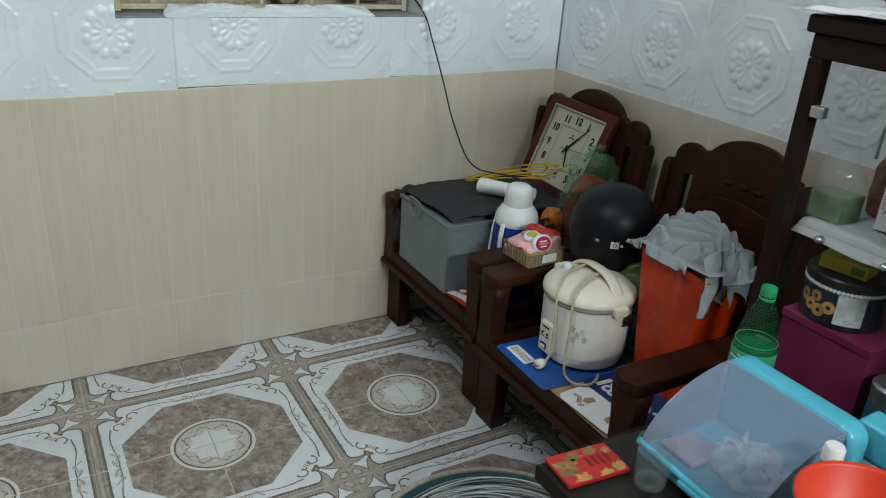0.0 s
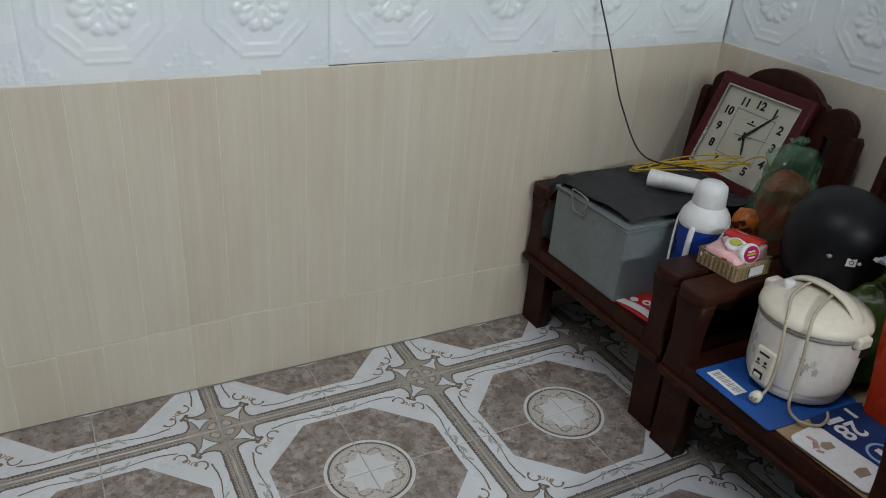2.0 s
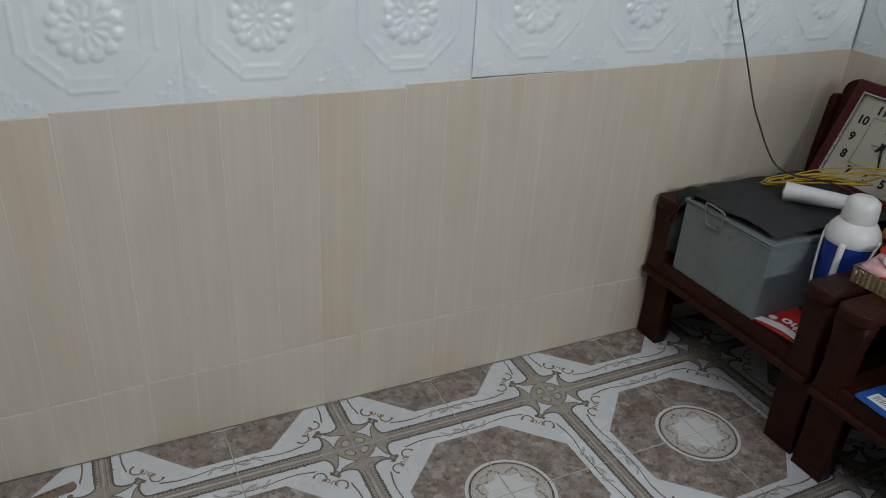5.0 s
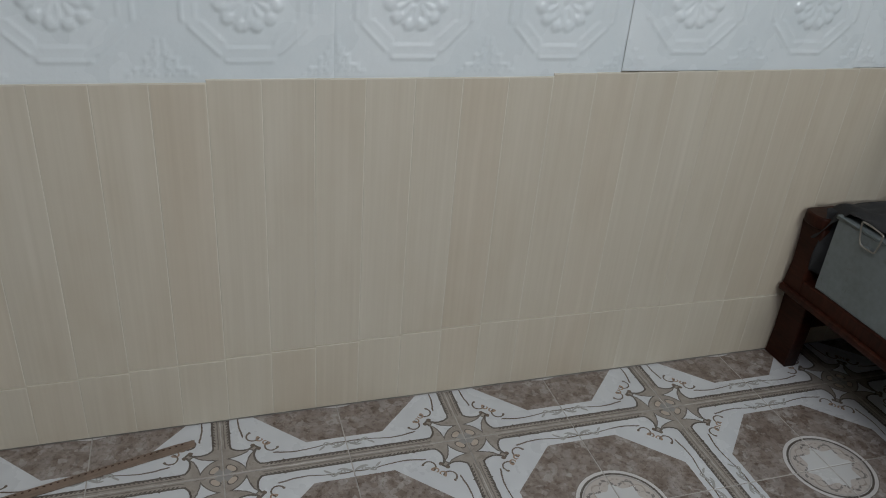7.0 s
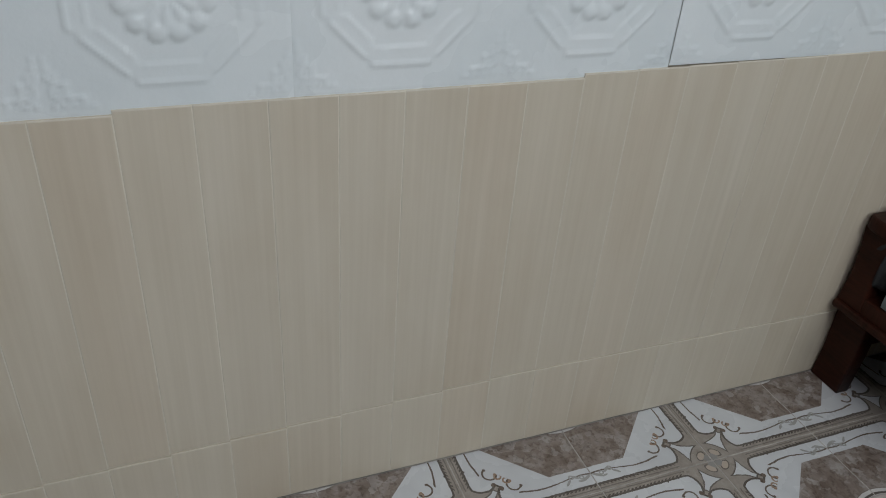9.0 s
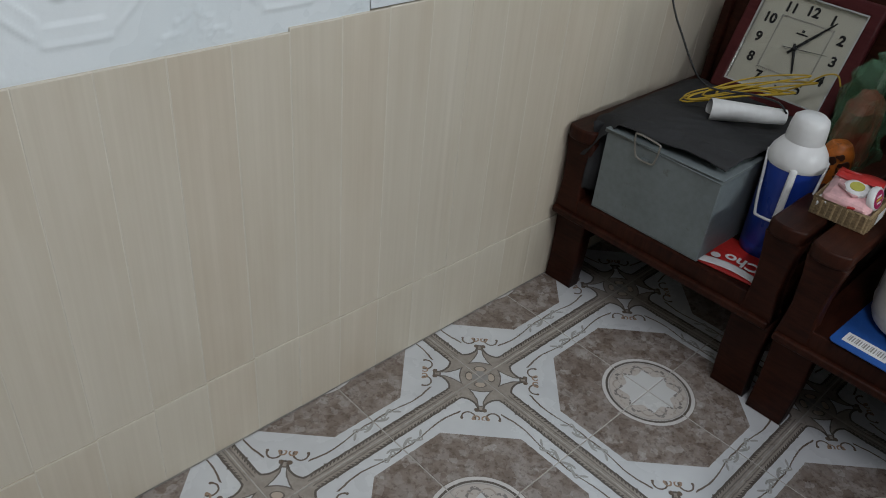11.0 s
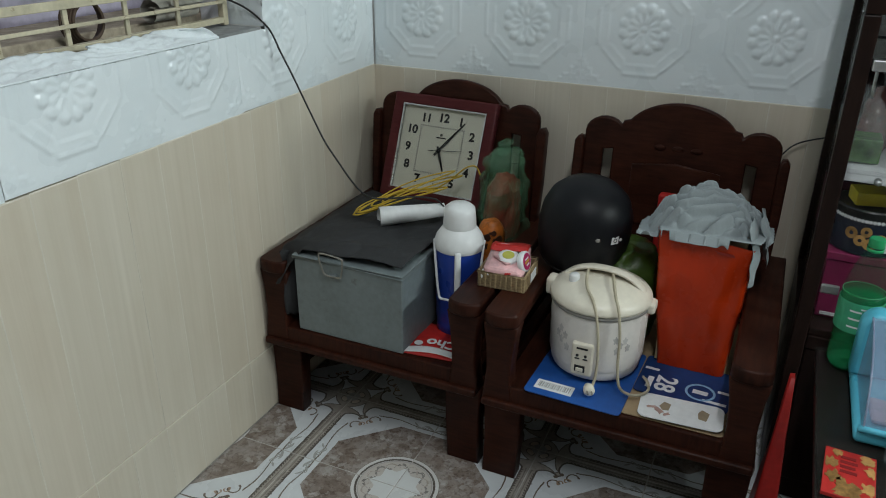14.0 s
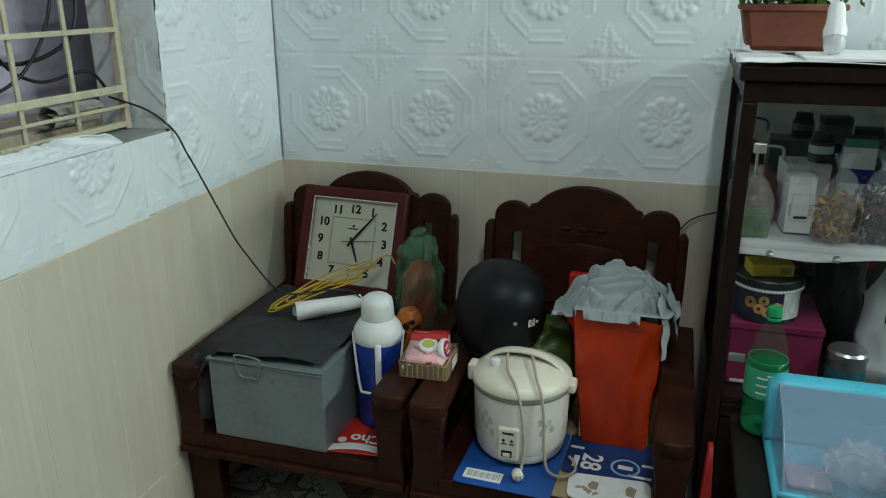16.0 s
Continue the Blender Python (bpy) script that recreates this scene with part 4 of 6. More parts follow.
# ---- on the second armchair ----
def flat_card(name, x0, y0, x1, y1, z, material, label, category, rz=0.0, round_=0.012):
    cx, cy = (x0 + x1) / 2, (y0 + y1) / 2
    hx, hy = abs(x1 - x0) / 2, abs(y1 - y0) / 2
    pts = arc(hx - round_, hy - round_, round_, round_, 0, 90, 5) + arc(-hx + round_, hy - round_, round_, round_, 90, 180, 5) + arc(-hx + round_, -hy + round_, round_, round_, 180, 270, 5) + arc(hx - round_, -hy + round_, round_, round_, 270, 360, 5)
    ob = thing(name, label, category, (cx, cy, z), rz)
    part("board", plate([pts], 0.003, 0.0006), material, ob, at=pose(0, 0, 0.0015))
    return ob


flat_card("cardboard_sheet", -0.695, -0.80, -0.14, -1.255, 0.3015, KRAFT, "flattened brown cardboard sheet on the chair seat", "cardboard")
c1 = flat_card("blue_carton", -0.714, -0.79, -0.42, -1.03, 0.3050, CARTONB, "flattened blue carton with a barcode under the rice cooker", "carton", -2)
part("barcode_field", box(-0.125, 0.005, 0.0031, -0.085, 0.10, 0.0036), PRINTW, c1)
for k in range(16):
    part("bar", box(-0.116, 0.013 + 0.0052 * k, 0.0037, -0.094, 0.0145 + 0.0052 * k + 0.0010 * (k % 3), 0.0041), GREYP, c1)
c2 = flat_card("navy_carton", -0.604, -1.035, -0.43, -1.258, 0.3085, CARTONN, "flattened dark blue carton with white print on the chair seat", "carton", -3)
part("number", lettering("28", 0.070, bold=0.0012), PRINTW, c2, at=pose(-0.030, 0.045, 0.0036, 0, 0, 180))
part("print_bar", box(0.02, 0.07, 0.003, 0.03, 0.105, 0.0036), PRINTW, c2)
part("print_bar", box(-0.062, 0.074, 0.003, -0.012, 0.088, 0.0036), PRINTW, c2)
part("round_mark", plate([arc(0, 0, 0.036, 0.036, 0, 354, 30), arc(0, 0, 0.030, 0.030, 0, 354, 30)], 0.0008, 0.0001), plain("pale_blue_print", (0.25, 0.42, 0.6), 0.5), c2, at=pose(-0.028, -0.040, 0.0036))
part("round_mark_bar", box(-0.036, -0.058, 0.003, -0.020, -0.022, 0.0037), PRINTW, c2)
part("print_bar", box(-0.062, -0.105, 0.003, -0.052, -0.05, 0.0036), PRINTW, c2)
part("print_bar", box(-0.01, -0.108, 0.003, 0.0, -0.078, 0.0036), PRINTW, c2)
c3 = flat_card("white_card", -0.698, -1.058, -0.600, -1.25, 0.3120, PAPER, "white printed card with brown figures on the chair seat", "card", 3, 0.02)
part("print_blot", plate([[(-0.02, 0.0), (0.012, -0.006), (0.022, 0.012), (0.006, 0.02), (-0.016, 0.018)]], 0.0006, 0.0001), TAN, c3, at=pose(0.0, -0.058, 0.0034))
for ang_, px, py, sc_ in ((0.4, -0.016, 0.048, 0.8), (1.9, -0.006, 0.066, 0.6), (2.6, -0.024, 0.030, 0.5)):
    pts = [((0.016 + 0.006 * math.sin(3 * q + ang_)) * sc_ * math.cos(q), (0.011 + 0.005 * math.sin(2 * q + ang_)) * sc_ * math.sin(q)) for q in np.linspace(0, math.tau, 19)[:-1]]
    part("print_blot", plate([pts], 0.0006, 0.0001), ROSY, c3, at=pose(px, py, 0.0034, 0, 0, ang_ * 57))
part("print_blot", plate([[(-0.012, 0.0), (0.014, -0.004), (0.02, 0.012), (0.0, 0.022), (-0.014, 0.014)]], 0.0006, 0.0001), TAN, c3, at=pose(0.004, 0.028, 0.0034))

rc = thing("rice_cooker", "off-white electric rice cooker with its cord draped over the lid", "rice cooker", (-0.510, -0.913, 0.3095))
part("body", lathe([(0, 0.004), (0.095, 0.004), (0.108, 0.010), (0.113, 0.022), (0.113, 0.036), (0.116, 0.038), (0.1185, 0.05), (0.121, 0.185), (0.120, 0.190), (0, 0.19)], 56), ENAMEL, rc, angle=35)
part("seam_ring", lathe([(0.1195, 0.184), (0.1238, 0.185), (0.1238, 0.194), (0.1195, 0.195)], 56), GREYP, rc, smooth=True)
part("lid", lathe([(0.121, 0.194), (0.1265, 0.1965), (0.1265, 0.202), (0.125, 0.210), (0.117, 0.220), (0.098, 0.232), (0.066, 0.241), (0.03, 0.245), (0, 0.246)], 56), CREAMP, rc, "cream plastic lid", smooth=True)
hd = [(0.0, 0.112, 0.210), (0.0, 0.095, 0.232), (0.0, 0.070, 0.250), (0.0, 0.035, 0.260), (0.0, -0.010, 0.262), (0.0, -0.055, 0.255), (0.0, -0.090, 0.236), (0.0, -0.114, 0.208)]
part("handle", tube(hd, 0.019, 12, 6, flat=0.36), CREAMP, rc, "arched cream handle", smooth=True, at=pose(-0.018, 0, 0, 0, 8, -4))
part("steam_knob", lathe([(0.013, 0.235), (0.013, 0.252), (0.010, 0.256), (0, 0.256)], 20), WHITE, rc, smooth=True, at=pose(-0.035, 0.062, 0.0))
for s, nm in ((1, "latch"), (-1, "spout")):
    part(nm, box(-0.022, s * 0.112, 0.176, 0.022, s * 0.138, 0.222 if s > 0 else 0.205, 0.008, 3), CREAMP, rc)
part("side_grip", box(0.02, -0.121, 0.135, 0.055, -0.108, 0.165, 0.005), BLACKP, rc, "black side grip")
panel = part("control_panel", box(-0.1285, -0.020, 0.028, -0.112, 0.033, 0.118, 0.006, 3), CREAMP, rc, "cream control panel")
part("switch_recess", box(-0.1298, -0.004, 0.040, -0.1283, 0.022, 0.058, 0.0005), BLACKP, panel)
part("switch", box(-0.133, 0.0, 0.042, -0.1285, 0.018, 0.052, 0.002), CREAMP, panel)
for yy in (-0.003, 0.017):
    part("lamp", lathe([(0.0036, 0), (0.0036, 0.002), (0, 0.003)], 12), INK, panel, at=pose(-0.1285, yy, 0.086, 0, -90, 0), smooth=True)
    part("print_bar", box(-0.1294, yy - 0.006, 0.075, -0.1284, yy + 0.006, 0.078), INK, panel)
part("print_bar", box(-0.1294, -0.008, 0.103, -0.1284, 0.020, 0.108), INK, panel)
for a, z in ((152, 0.12), (146, 0.105), (140, 0.118), (155, 0.09), (214, 0.13), (220, 0.115), (226, 0.125), (216, 0.1), (230, 0.105), (145, 0.135)):
    m = pose(0.1195 * math.cos(radians(a)), 0.1195 * math.sin(radians(a)), z, 0, 90, a)
    part("floral_print", plate([[(0.012 * math.cos(t) * (0.5 + 0.5 * abs(math.sin(2.5 * t))), 0.008 * math.sin(t) * (0.5 + 0.5 * abs(math.sin(2.5 * t)))) for t in np.linspace(0, math.tau, 22)[:-1]]], 0.0012, 0.0002), plain("faded_grey_print", (0.48, 0.46, 0.44), 0.5) if "faded_grey_print" not in bpy.data.materials else bpy.data.materials["faded_grey_print"], rc, at=m)
cord = [(0.03, 0.04, 0.255), (-0.02, 0.035, 0.252), (-0.075, 0.020, 0.245), (-0.108, -0.004, 0.230), (-0.128, -0.022, 0.19), (-0.132, -0.032, 0.12), (-0.137, -0.034, 0.05), (-0.150, -0.030, 0.016)]
part("cord", tube(cord, 0.0036, 8, 8), TANCORD, rc, "cream power cord", smooth=True)
cord2 = [(0.02, -0.02, 0.255), (-0.035, -0.035, 0.254), (-0.085, -0.052, 0.240), (-0.112, -0.068, 0.215), (-0.118, -0.078, 0.15), (-0.124, -0.082, 0.07), (-0.132, -0.095, 0.022), (-0.128, -0.13, 0.010), (-0.10, -0.155, 0.012), (-0.07, -0.15, 0.016), (-0.05, -0.135, 0.018)]
part("cord", tube(cord2, 0.0036, 8, 8), TANCORD, rc, "cream power cord", smooth=True)
plug = part("plug", lathe([(0, -0.018), (0.009, -0.018), (0.013, -0.006), (0.014, 0.010), (0.010, 0.014), (0, 0.014)], 18), CREAMP, rc, "cream plug with brass pins", smooth=True, at=pose(-0.158, -0.025, 0.0165, 0, -80, 20))
for s in (1, -1):
    part("pin", lathe([(0.0022, 0.013), (0.0022, 0.030), (0, 0.031)], 8), WIRE, plug, at=pose(0, s * 0.005, 0))

# helmet
hm = thing("helmet", "satin black open-face motorcycle helmet resting on the chair arm", "helmet", (-0.380, -0.828, 0.635), rz=0)
dome = [(0.088, -0.100), (0.102, -0.102), (0.112, -0.085), (0.1195, -0.045), (0.1215, 0.0), (0.117, 0.042), (0.103, 0.078), (0.078, 0.104), (0.045, 0.119), (0.018, 0.1235), (0, 0.124)]
part("shell", lathe(dome, 56), HELM, hm, smooth=True, at=pose(0, 0, 0, 8, -10, 0))
part("rim", lathe([(0.101, -0.103), (0.105, -0.1035), (0.107, -0.097), (0.103, -0.095)], 48), BLACKP, hm, smooth=True, at=pose(0, 0, 0, 8, -10, 0))
part("lining", lathe([(0.098, -0.098), (0.096, -0.03), (0.06, 0.05), (0, 0.07)], 36), FABRIC, hm, smooth=True, at=pose(0, 0, 0, 8, -10, 0))
for a, el, nm in ((232, -2, "sticker"), (209, 1, "rivet"), (250, 8, "rivet")):
    d = Vector((math.cos(radians(a)) * math.cos(radians(el)), math.sin(radians(a)) * math.cos(radians(el)), math.sin(radians(el))))
    m = Matrix.Translation(d * 0.1205) @ d.to_track_quat("Z", "Y").to_matrix().to_4x4()
    if nm == "sticker":
        part(nm, box(-0.011, -0.0105, -0.002, 0.011, 0.0105, 0.0012, 0.001), PRINTW, hm, "small white sticker", at=m)
        part("sticker_dot", lathe([(0.0042, -0.002), (0.0042, 0.0012), (0, 0.0014)], 14), PRINTW, hm, at=m @ pose(0.018, -0.001, -0.001))
        part("sticker_print", plate([arc(0, 0, 0.0055, 0.0055, 0, 350, 18), arc(0, 0, 0.004, 0.004, 0, 350, 18)], 0.0006, 0.0001), INK, hm, at=m @ pose(0, 0, 0.0015))
    else:
        part(nm, lathe([(0.0065, -0.002), (0.006, 0.0015), (0, 0.0022)], 16), GREYP, hm, smooth=True, at=m)

gp = thing("green_bundle", "crumpled olive green plastic bundle between the helmet and the red bag", "bundle", (-0.335, -0.945, 0.305))
part("film", bagful([(0.06, 0), (0.085, 0.04), (0.090, 0.16), (0.082, 0.235), (0.045, 0.268), (0, 0.275)], 40, 17, 0.016, 5.0, 1.1, 1.05), GREENBAG, gp, smooth=True)
solo("red_carton", crumple(box(-0.17, -1.03, 0.302, -0.13, -0.975, 0.665, 0.006), 9, 0.006), RED, "red carton standing at the back of the armchair", "carton")

# tall red bag with a carton inside and a shirt on top
rb = thing("red_bag", "tall orange-red plastic shopping bag standing on the chair seat", "bag", (-0.395, -1.145, 0.3125))


def red_wall(t, z):
    """Outline point of the bag at turn t (0 to 1) and height z (0 to 1)."""
    wide, deep = 0.083 + 0.022 * z, 0.062 + 0.008 * z
    a = t * 4
    side = int(a) % 4
    f = a - int(a)
    corners = [(-1, 1), (-1, -1), (1, -1), (1, 1)]
    (px, py), (qx, qy) = corners[side], corners[(side + 1) % 4]
    x, y = px + (qx - px) * f, py + (qy - py) * f
    k = 1 - 0.06 * abs(x * y) ** 6
    h = 0.362 * z + (0.010 * math.sin(t * 12 + 1) + (0.012 if side == 3 else 0)) * z ** 3
    n = noise.noise(Vector((x * 2, y * 2, z * 3))) * 0.006
    crease = 0.005 * max(0.0, 1 - abs(f - 0.5) * 12) if side in (1, 3) else 0.002 * max(0.0, 1 - abs(f - 0.32) * 20)
    lean_y = 0.020 * z if side in (0, 3) else 0.0
    return (x * deep * k + n + crease * (1 if side == 3 else -1), y * wide * k + n + lean_y * (1 if y > 0 else 0), h)


part("sheet", sheet(lambda u, v: red_wall(u % 1.0, v), 96, 26), BAGRED, rb)
part("bottom", box(-0.060, -0.080, 0, 0.060, 0.080, 0.003), BAGRED, rb)
part("inner_carton", box(-0.05, -0.085, 0.004, 0.055, 0.09, 0.366, 0.002), KRAFT, rb, "brown cardboard inside")
part("print_blot", plate([[(-0.022, 0), (0.018, 0.004), (0.024, 0.010), (-0.018, 0.008)]], 0.0006, 0.0001), plain("dark_red_print", (0.22, 0.015, 0.008), 0.4), rb, at=pose(-0.0735, -0.04, 0.332) @ UP_YZ)


def buckled(n, side, slack, seed, wave, rounds=200):
    """A square grid of cloth pushed together until it buckles into folds: points as (n, n, 3)."""
    g = np.linspace(-0.5, 0.5, n) * side
    p = np.zeros((n, n, 3))
    p[..., 0], p[..., 1] = g[:, None], g[None, :]
    home = p.copy()
    for i in range(n):
        for j in range(n):
            bend = noise.noise_vector(Vector((g[i] * 7, g[j] * 7, seed + 3))) * 0.09
            a, b = g[i] + bend.x, g[j] + bend.y
            q = Vector(((a + 0.35 * b) * wave, (b - 0.30 * a) * wave * 0.30, seed))
            p[i, j, 2] = 0.030 * noise.noise(q) + 0.012 * noise.noise(q * 2.1)
    step = g[1] - g[0]
    links = [((1, 0), 0.40), ((0, 1), 0.40), ((1, 1), 0.25), ((1, -1), 0.25), ((3, 0), 0.08), ((0, 4), 0.10), ((5, 0), 0.05), ((0, 8), 0.10)]
    for k in range(rounds):
        ramp_up = min(1.0, k / (rounds * 0.6))
        gi, gj = (1 + (s - 1) * ramp_up for s in slack)
        move = np.zeros_like(p)
        for (di, dj), stiff in links:
            if dj >= 0:
                A, B = (slice(0, n - di), slice(0, n - dj)), (slice(di, n), slice(dj, n))
            else:
                A, B = (slice(0, n - di), slice(-dj, n)), (slice(di, n), slice(0, n + dj))
            d = p[B] - p[A]
            length = np.linalg.norm(d, axis=2, keepdims=True) + 1e-9
            rest = step * math.hypot(di * gi, dj * gj)
            c = d * (1 - rest / length) * 0.5 * stiff
            move[A] += c
            move[B] -= c
        p += move * 0.6
        p[..., :2] += (home[..., :2] - p[..., :2]) * 0.035
        p[..., 2] *= 0.997
    for _ in range(1):
        p[1:-1, 1:-1] = 0.4 * p[1:-1, 1:-1] + 0.15 * (p[:-2, 1:-1] + p[2:, 1:-1] + p[1:-1, :-2] + p[1:-1, 2:])
    return p


HEAP_N = 110
heap = buckled(HEAP_N, 0.30, (1.45, 1.30), 4.2, 15, 240)


def shirt(u, v):
    """The heap lies on the bag's mouth, higher in the middle; its hem tips over the edge."""
    q = heap[int(round(u * (HEAP_N - 1))), int(round(v * (HEAP_N - 1)))]
    ex, ey = (u - 0.5) * 2, (v - 0.5) * 2
    r = min(1.25, (abs(ex) ** 2.6 + abs(ey) ** 2.6) ** (1 / 2.6))
    rim = max(0.0, min(1.0, (r - 0.70) / 0.30))
    z = 0.682 + 0.074 * (1 - min(1.0, r) ** 2.2) + 0.024 * math.exp(-((ex - 0.2) ** 2 + (ey - 0.05) ** 2) / 0.35)
    raised = 1.9 * abs(q[2] - 0.003) + 0.5 * q[2] - 0.012 - 0.014 * abs(noise.noise(Vector((ex * 4 + 2 * ey, ey * 3 - ex, 15))))
    z += 0.020 * noise.noise(Vector((ex * 1.9, ey * 1.9, 7))) + 0.024 * math.tanh(raised / 0.024) * (1.0 - 0.45 * rim)
    z -= 0.030 * rim * (1 + 0.8 * noise.noise(Vector((ex * 1.5, ey * 1.5, 6))))
    tuck = 1 - 0.10 * abs(ex * ey)
    x, y = -0.383 + q[0] * 0.64 * tuck, -1.127 + q[1] * 1.02 * tuck - 0.012 * ex
    over = abs(x + 0.395) < 0.080 and -1.266 < y < -1.028
    return (x, y, max(z, 0.690 if over else 0.668))


sh = thing("shirt", "crumpled pale grey cotton shirt heaped on the red bag", "shirt", (0, 0, 0))
part("body", sheet(shirt, HEAP_N - 1, HEAP_N - 1, 0.002, "body"), GREYCLOTH, sh)


def sleeve(x0, y0, wide, long_, seed):
    """A limp hanging end with upright folds."""
    def at(u, v):
        ripple = 0.008 * math.sin(u * 8.5 + seed + 1.4 * v) * (0.35 + 0.65 * v) + 0.006 * noise.noise(Vector((u * 5, v * 4, seed)))
        return (x0 + wide * (u - 0.5) * (1 - 0.25 * v) + 0.010 * math.sin(v * 3 + seed), y0 - 0.022 * math.sin(min(1.0, v * 1.6) * 1.57) + ripple, 0.722 - long_ * v * (1 + 0.12 * math.sin(u * 4 + seed)) + 0.016 * math.sin(u * 3.1))
    return at


part("sleeve", sheet(sleeve(-0.435, -1.228, 0.085, 0.130, 1.0), 44, 36, 0.003, "sleeve"), GREYCLOTH, sh)
part("sleeve", sheet(sleeve(-0.370, -1.246, 0.095, 0.115, 3.1), 44, 36, 0.003, "sleeve"), GREYCLOTH, sh)

# ---- glass-fronted cabinet ----
cb = thing("display_cabinet", "dark wooden display cabinet with sliding glass doors and a mirrored back", "cabinet", (-0.24, -1.80, 0))
CX0, CX1, CY0, CY1 = -0.222, 0.215, -0.445, 0.440
part("top", box(CX0 - 0.012, CY0 - 0.012, 1.248, CX1, CY1 + 0.012, 1.282, 0.006), DARKWOOD, cb)
part("cornice", box(CX0, CY0, 1.203, CX0 + 0.03, CY1, 1.247, 0.003), DARKWOOD, cb)
for yy in (CY0, CY1 - 0.02):
    part("side_panel", box(CX0 + 0.032, yy, 0.02, CX1, yy + 0.02, 0.500, 0.002), DARKWOOD, cb)
    part("side_rail", box(CX0 + 0.032, yy, 1.215, CX1, yy + 0.02, 1.247, 0.002), DARKWOOD, cb)
    part("back_post", box(CX1 - 0.034, yy, 0.501, CX1, yy + 0.02, 1.214, 0.002), DARKWOOD, cb)
    side_glass = part("side_glass", box(CX0 + 0.032, yy + 0.008, 0.501, CX1 - 0.035, yy + 0.012, 1.214), PANE, cb, "clear glass side")
    side_glass.visible_shadow = False
for y0_, y1_ in ((CY1 - 0.032, CY1), (CY0, CY0 + 0.032)):
    part("post", box(CX0, y0_, 0.0, CX0 + 0.031, y1_, 1.202, 0.003), DARKWOOD, cb)
part("mirror_back", box(CX1 - 0.012, CY0 + 0.021, 0.505, CX1 - 0.006, CY1 - 0.021, 1.246), MIRROR, cb, "mirror glass back")
part("back_panel", box(CX1 - 0.005, CY0 + 0.021, 0.03, CX1, CY1 - 0.021, 1.246), DARKWOOD, cb)
part("floor_board", box(CX0 + 0.002, CY0 + 0.021, 0.482, CX1 - 0.012, CY1 - 0.033, 0.500, 0.002), DARKWOOD, cb)
part("lower_rail", box(CX0, CY0 + 0.033, 0.445, CX0 + 0.028, CY1 - 0.033, 0.481, 0.003), DARKWOOD, cb)
part("plinth", box(CX0 + 0.012, CY0 + 0.033, 0.0, CX0 + 0.028, CY1 - 0.033, 0.06, 0.003), DARKWOOD, cb)
for y0_, y1_ in ((CY0 + 0.034, -0.002), (0.002, CY1 - 0.034)):
    dr = part("lower_door", box(CX0 + 0.003, y0_, 0.063, CX0 + 0.024, y1_, 0.443, 0.004), DARKWOOD, cb)
    part("knob", lathe([(0.006, 0), (0.006, 0.012), (0.012, 0.018), (0, 0.024)], 16), SILVER, dr, at=pose(CX0 + 0.003, (y0_ + y1_) / 2, 0.38, 0, -90, 0), smooth=True)
shelf = part("shelf", box(CX0 + 0.045, CY0 + 0.022, 0.866, CX1 - 0.014, CY1 - 0.022, 0.872), PANE, cb, "glass shelf")
part("shelf_paper", sheet(lambda u, v: (CX0 + 0.040 + 0.36 * u, CY0 + 0.03 + (CY1 - CY0 - 0.06) * v, 0.8755 + 0.003 * math.sin(v * 22) * (1 - u) - (0.020 + 0.008 * math.sin(v * 9)) * max(0, 0.08 - u) / 0.08), 24, 40, 0.001), plain("thin_grey_paper", (0.46, 0.48, 0.48), 0.6, vary=0.1), shelf, "white paper lining the shelf")
for yy in (0.20, 0.34, 0.06):
    part("shelf_clip", lathe([(0.008, 0), (0.008, 0.010), (0.005, 0.016), (0, 0.018)], 16), SILVER, cb, at=pose(CX0 + 0.040, yy, 0.858, 0, -90, 0), smooth=True)
for y0_, y1_, xx in ((0.0, CY1 - 0.033, CX0 + 0.010), (CY0 + 0.033, 0.02, CX0 + 0.018)):
    g = part("glass_door", box(xx, y0_, 0.502, xx + 0.004, y1_, 1.202), PANE, cb, "sliding glass door")
    g.visible_shadow = False
part("glass_clamp", box(CX0 - 0.004, CY1 - 0.062, 1.095, CX0 + 0.014, CY1 - 0.034, 1.118, 0.003), SILVER, cb, "small steel glass clamp")
part("door_pull", box(CX0 + 0.002, CY1 - 0.075, 0.592, CX0 + 0.010, CY1 - 0.036, 0.616, 0.004), SILVER, cb, "steel finger pull")


mg = thing("magenta_carton", "magenta cardboard carton on the floor of the cabinet", "carton", (-0.285, -1.502, 0.5015))
part("body", box(-0.105, -0.105, 0, 0.11, 0.10, 0.148, 0.002), MAGENTA, mg)
part("lid", box(-0.108, -0.108, 0.149, 0.113, 0.103, 0.168, 0.002), MAGENTA, mg)
part("print_bar", box(-0.107, 0.03, 0.006, -0.1055, 0.09, 0.014), PRINTW, mg)
tn = thing("biscuit_tin", "round navy biscuit tin with a scalloped lid on the magenta carton", "tin", (-0.315, -1.478, 0.671))
part("can", lathe([(0, 0), (0.078, 0), (0.080, 0.002), (0.080, 0.092)], 56), NAVY, tn, angle=40)
part("lid", lathe([(0.0825, 0.082), (0.083, 0.104), (0.080, 0.108), (0.074, 0.106), (0, 0.106)], 56), BLACKP, tn, angle=30)
for k in range(64):
    a = math.tau * k / 64
    part("lid_scallop", box(-0.0006, -0.0036, -0.0036, 0.0006, 0.0036, 0.0036), PRINTW, tn, at=pose(0.0836 * math.cos(a), 0.0836 * math.sin(a), 0.084, 0, 0, math.degrees(a)) @ pose(0, 0, 0, 45, 0, 0)) if math.cos(a) < 0.2 else None
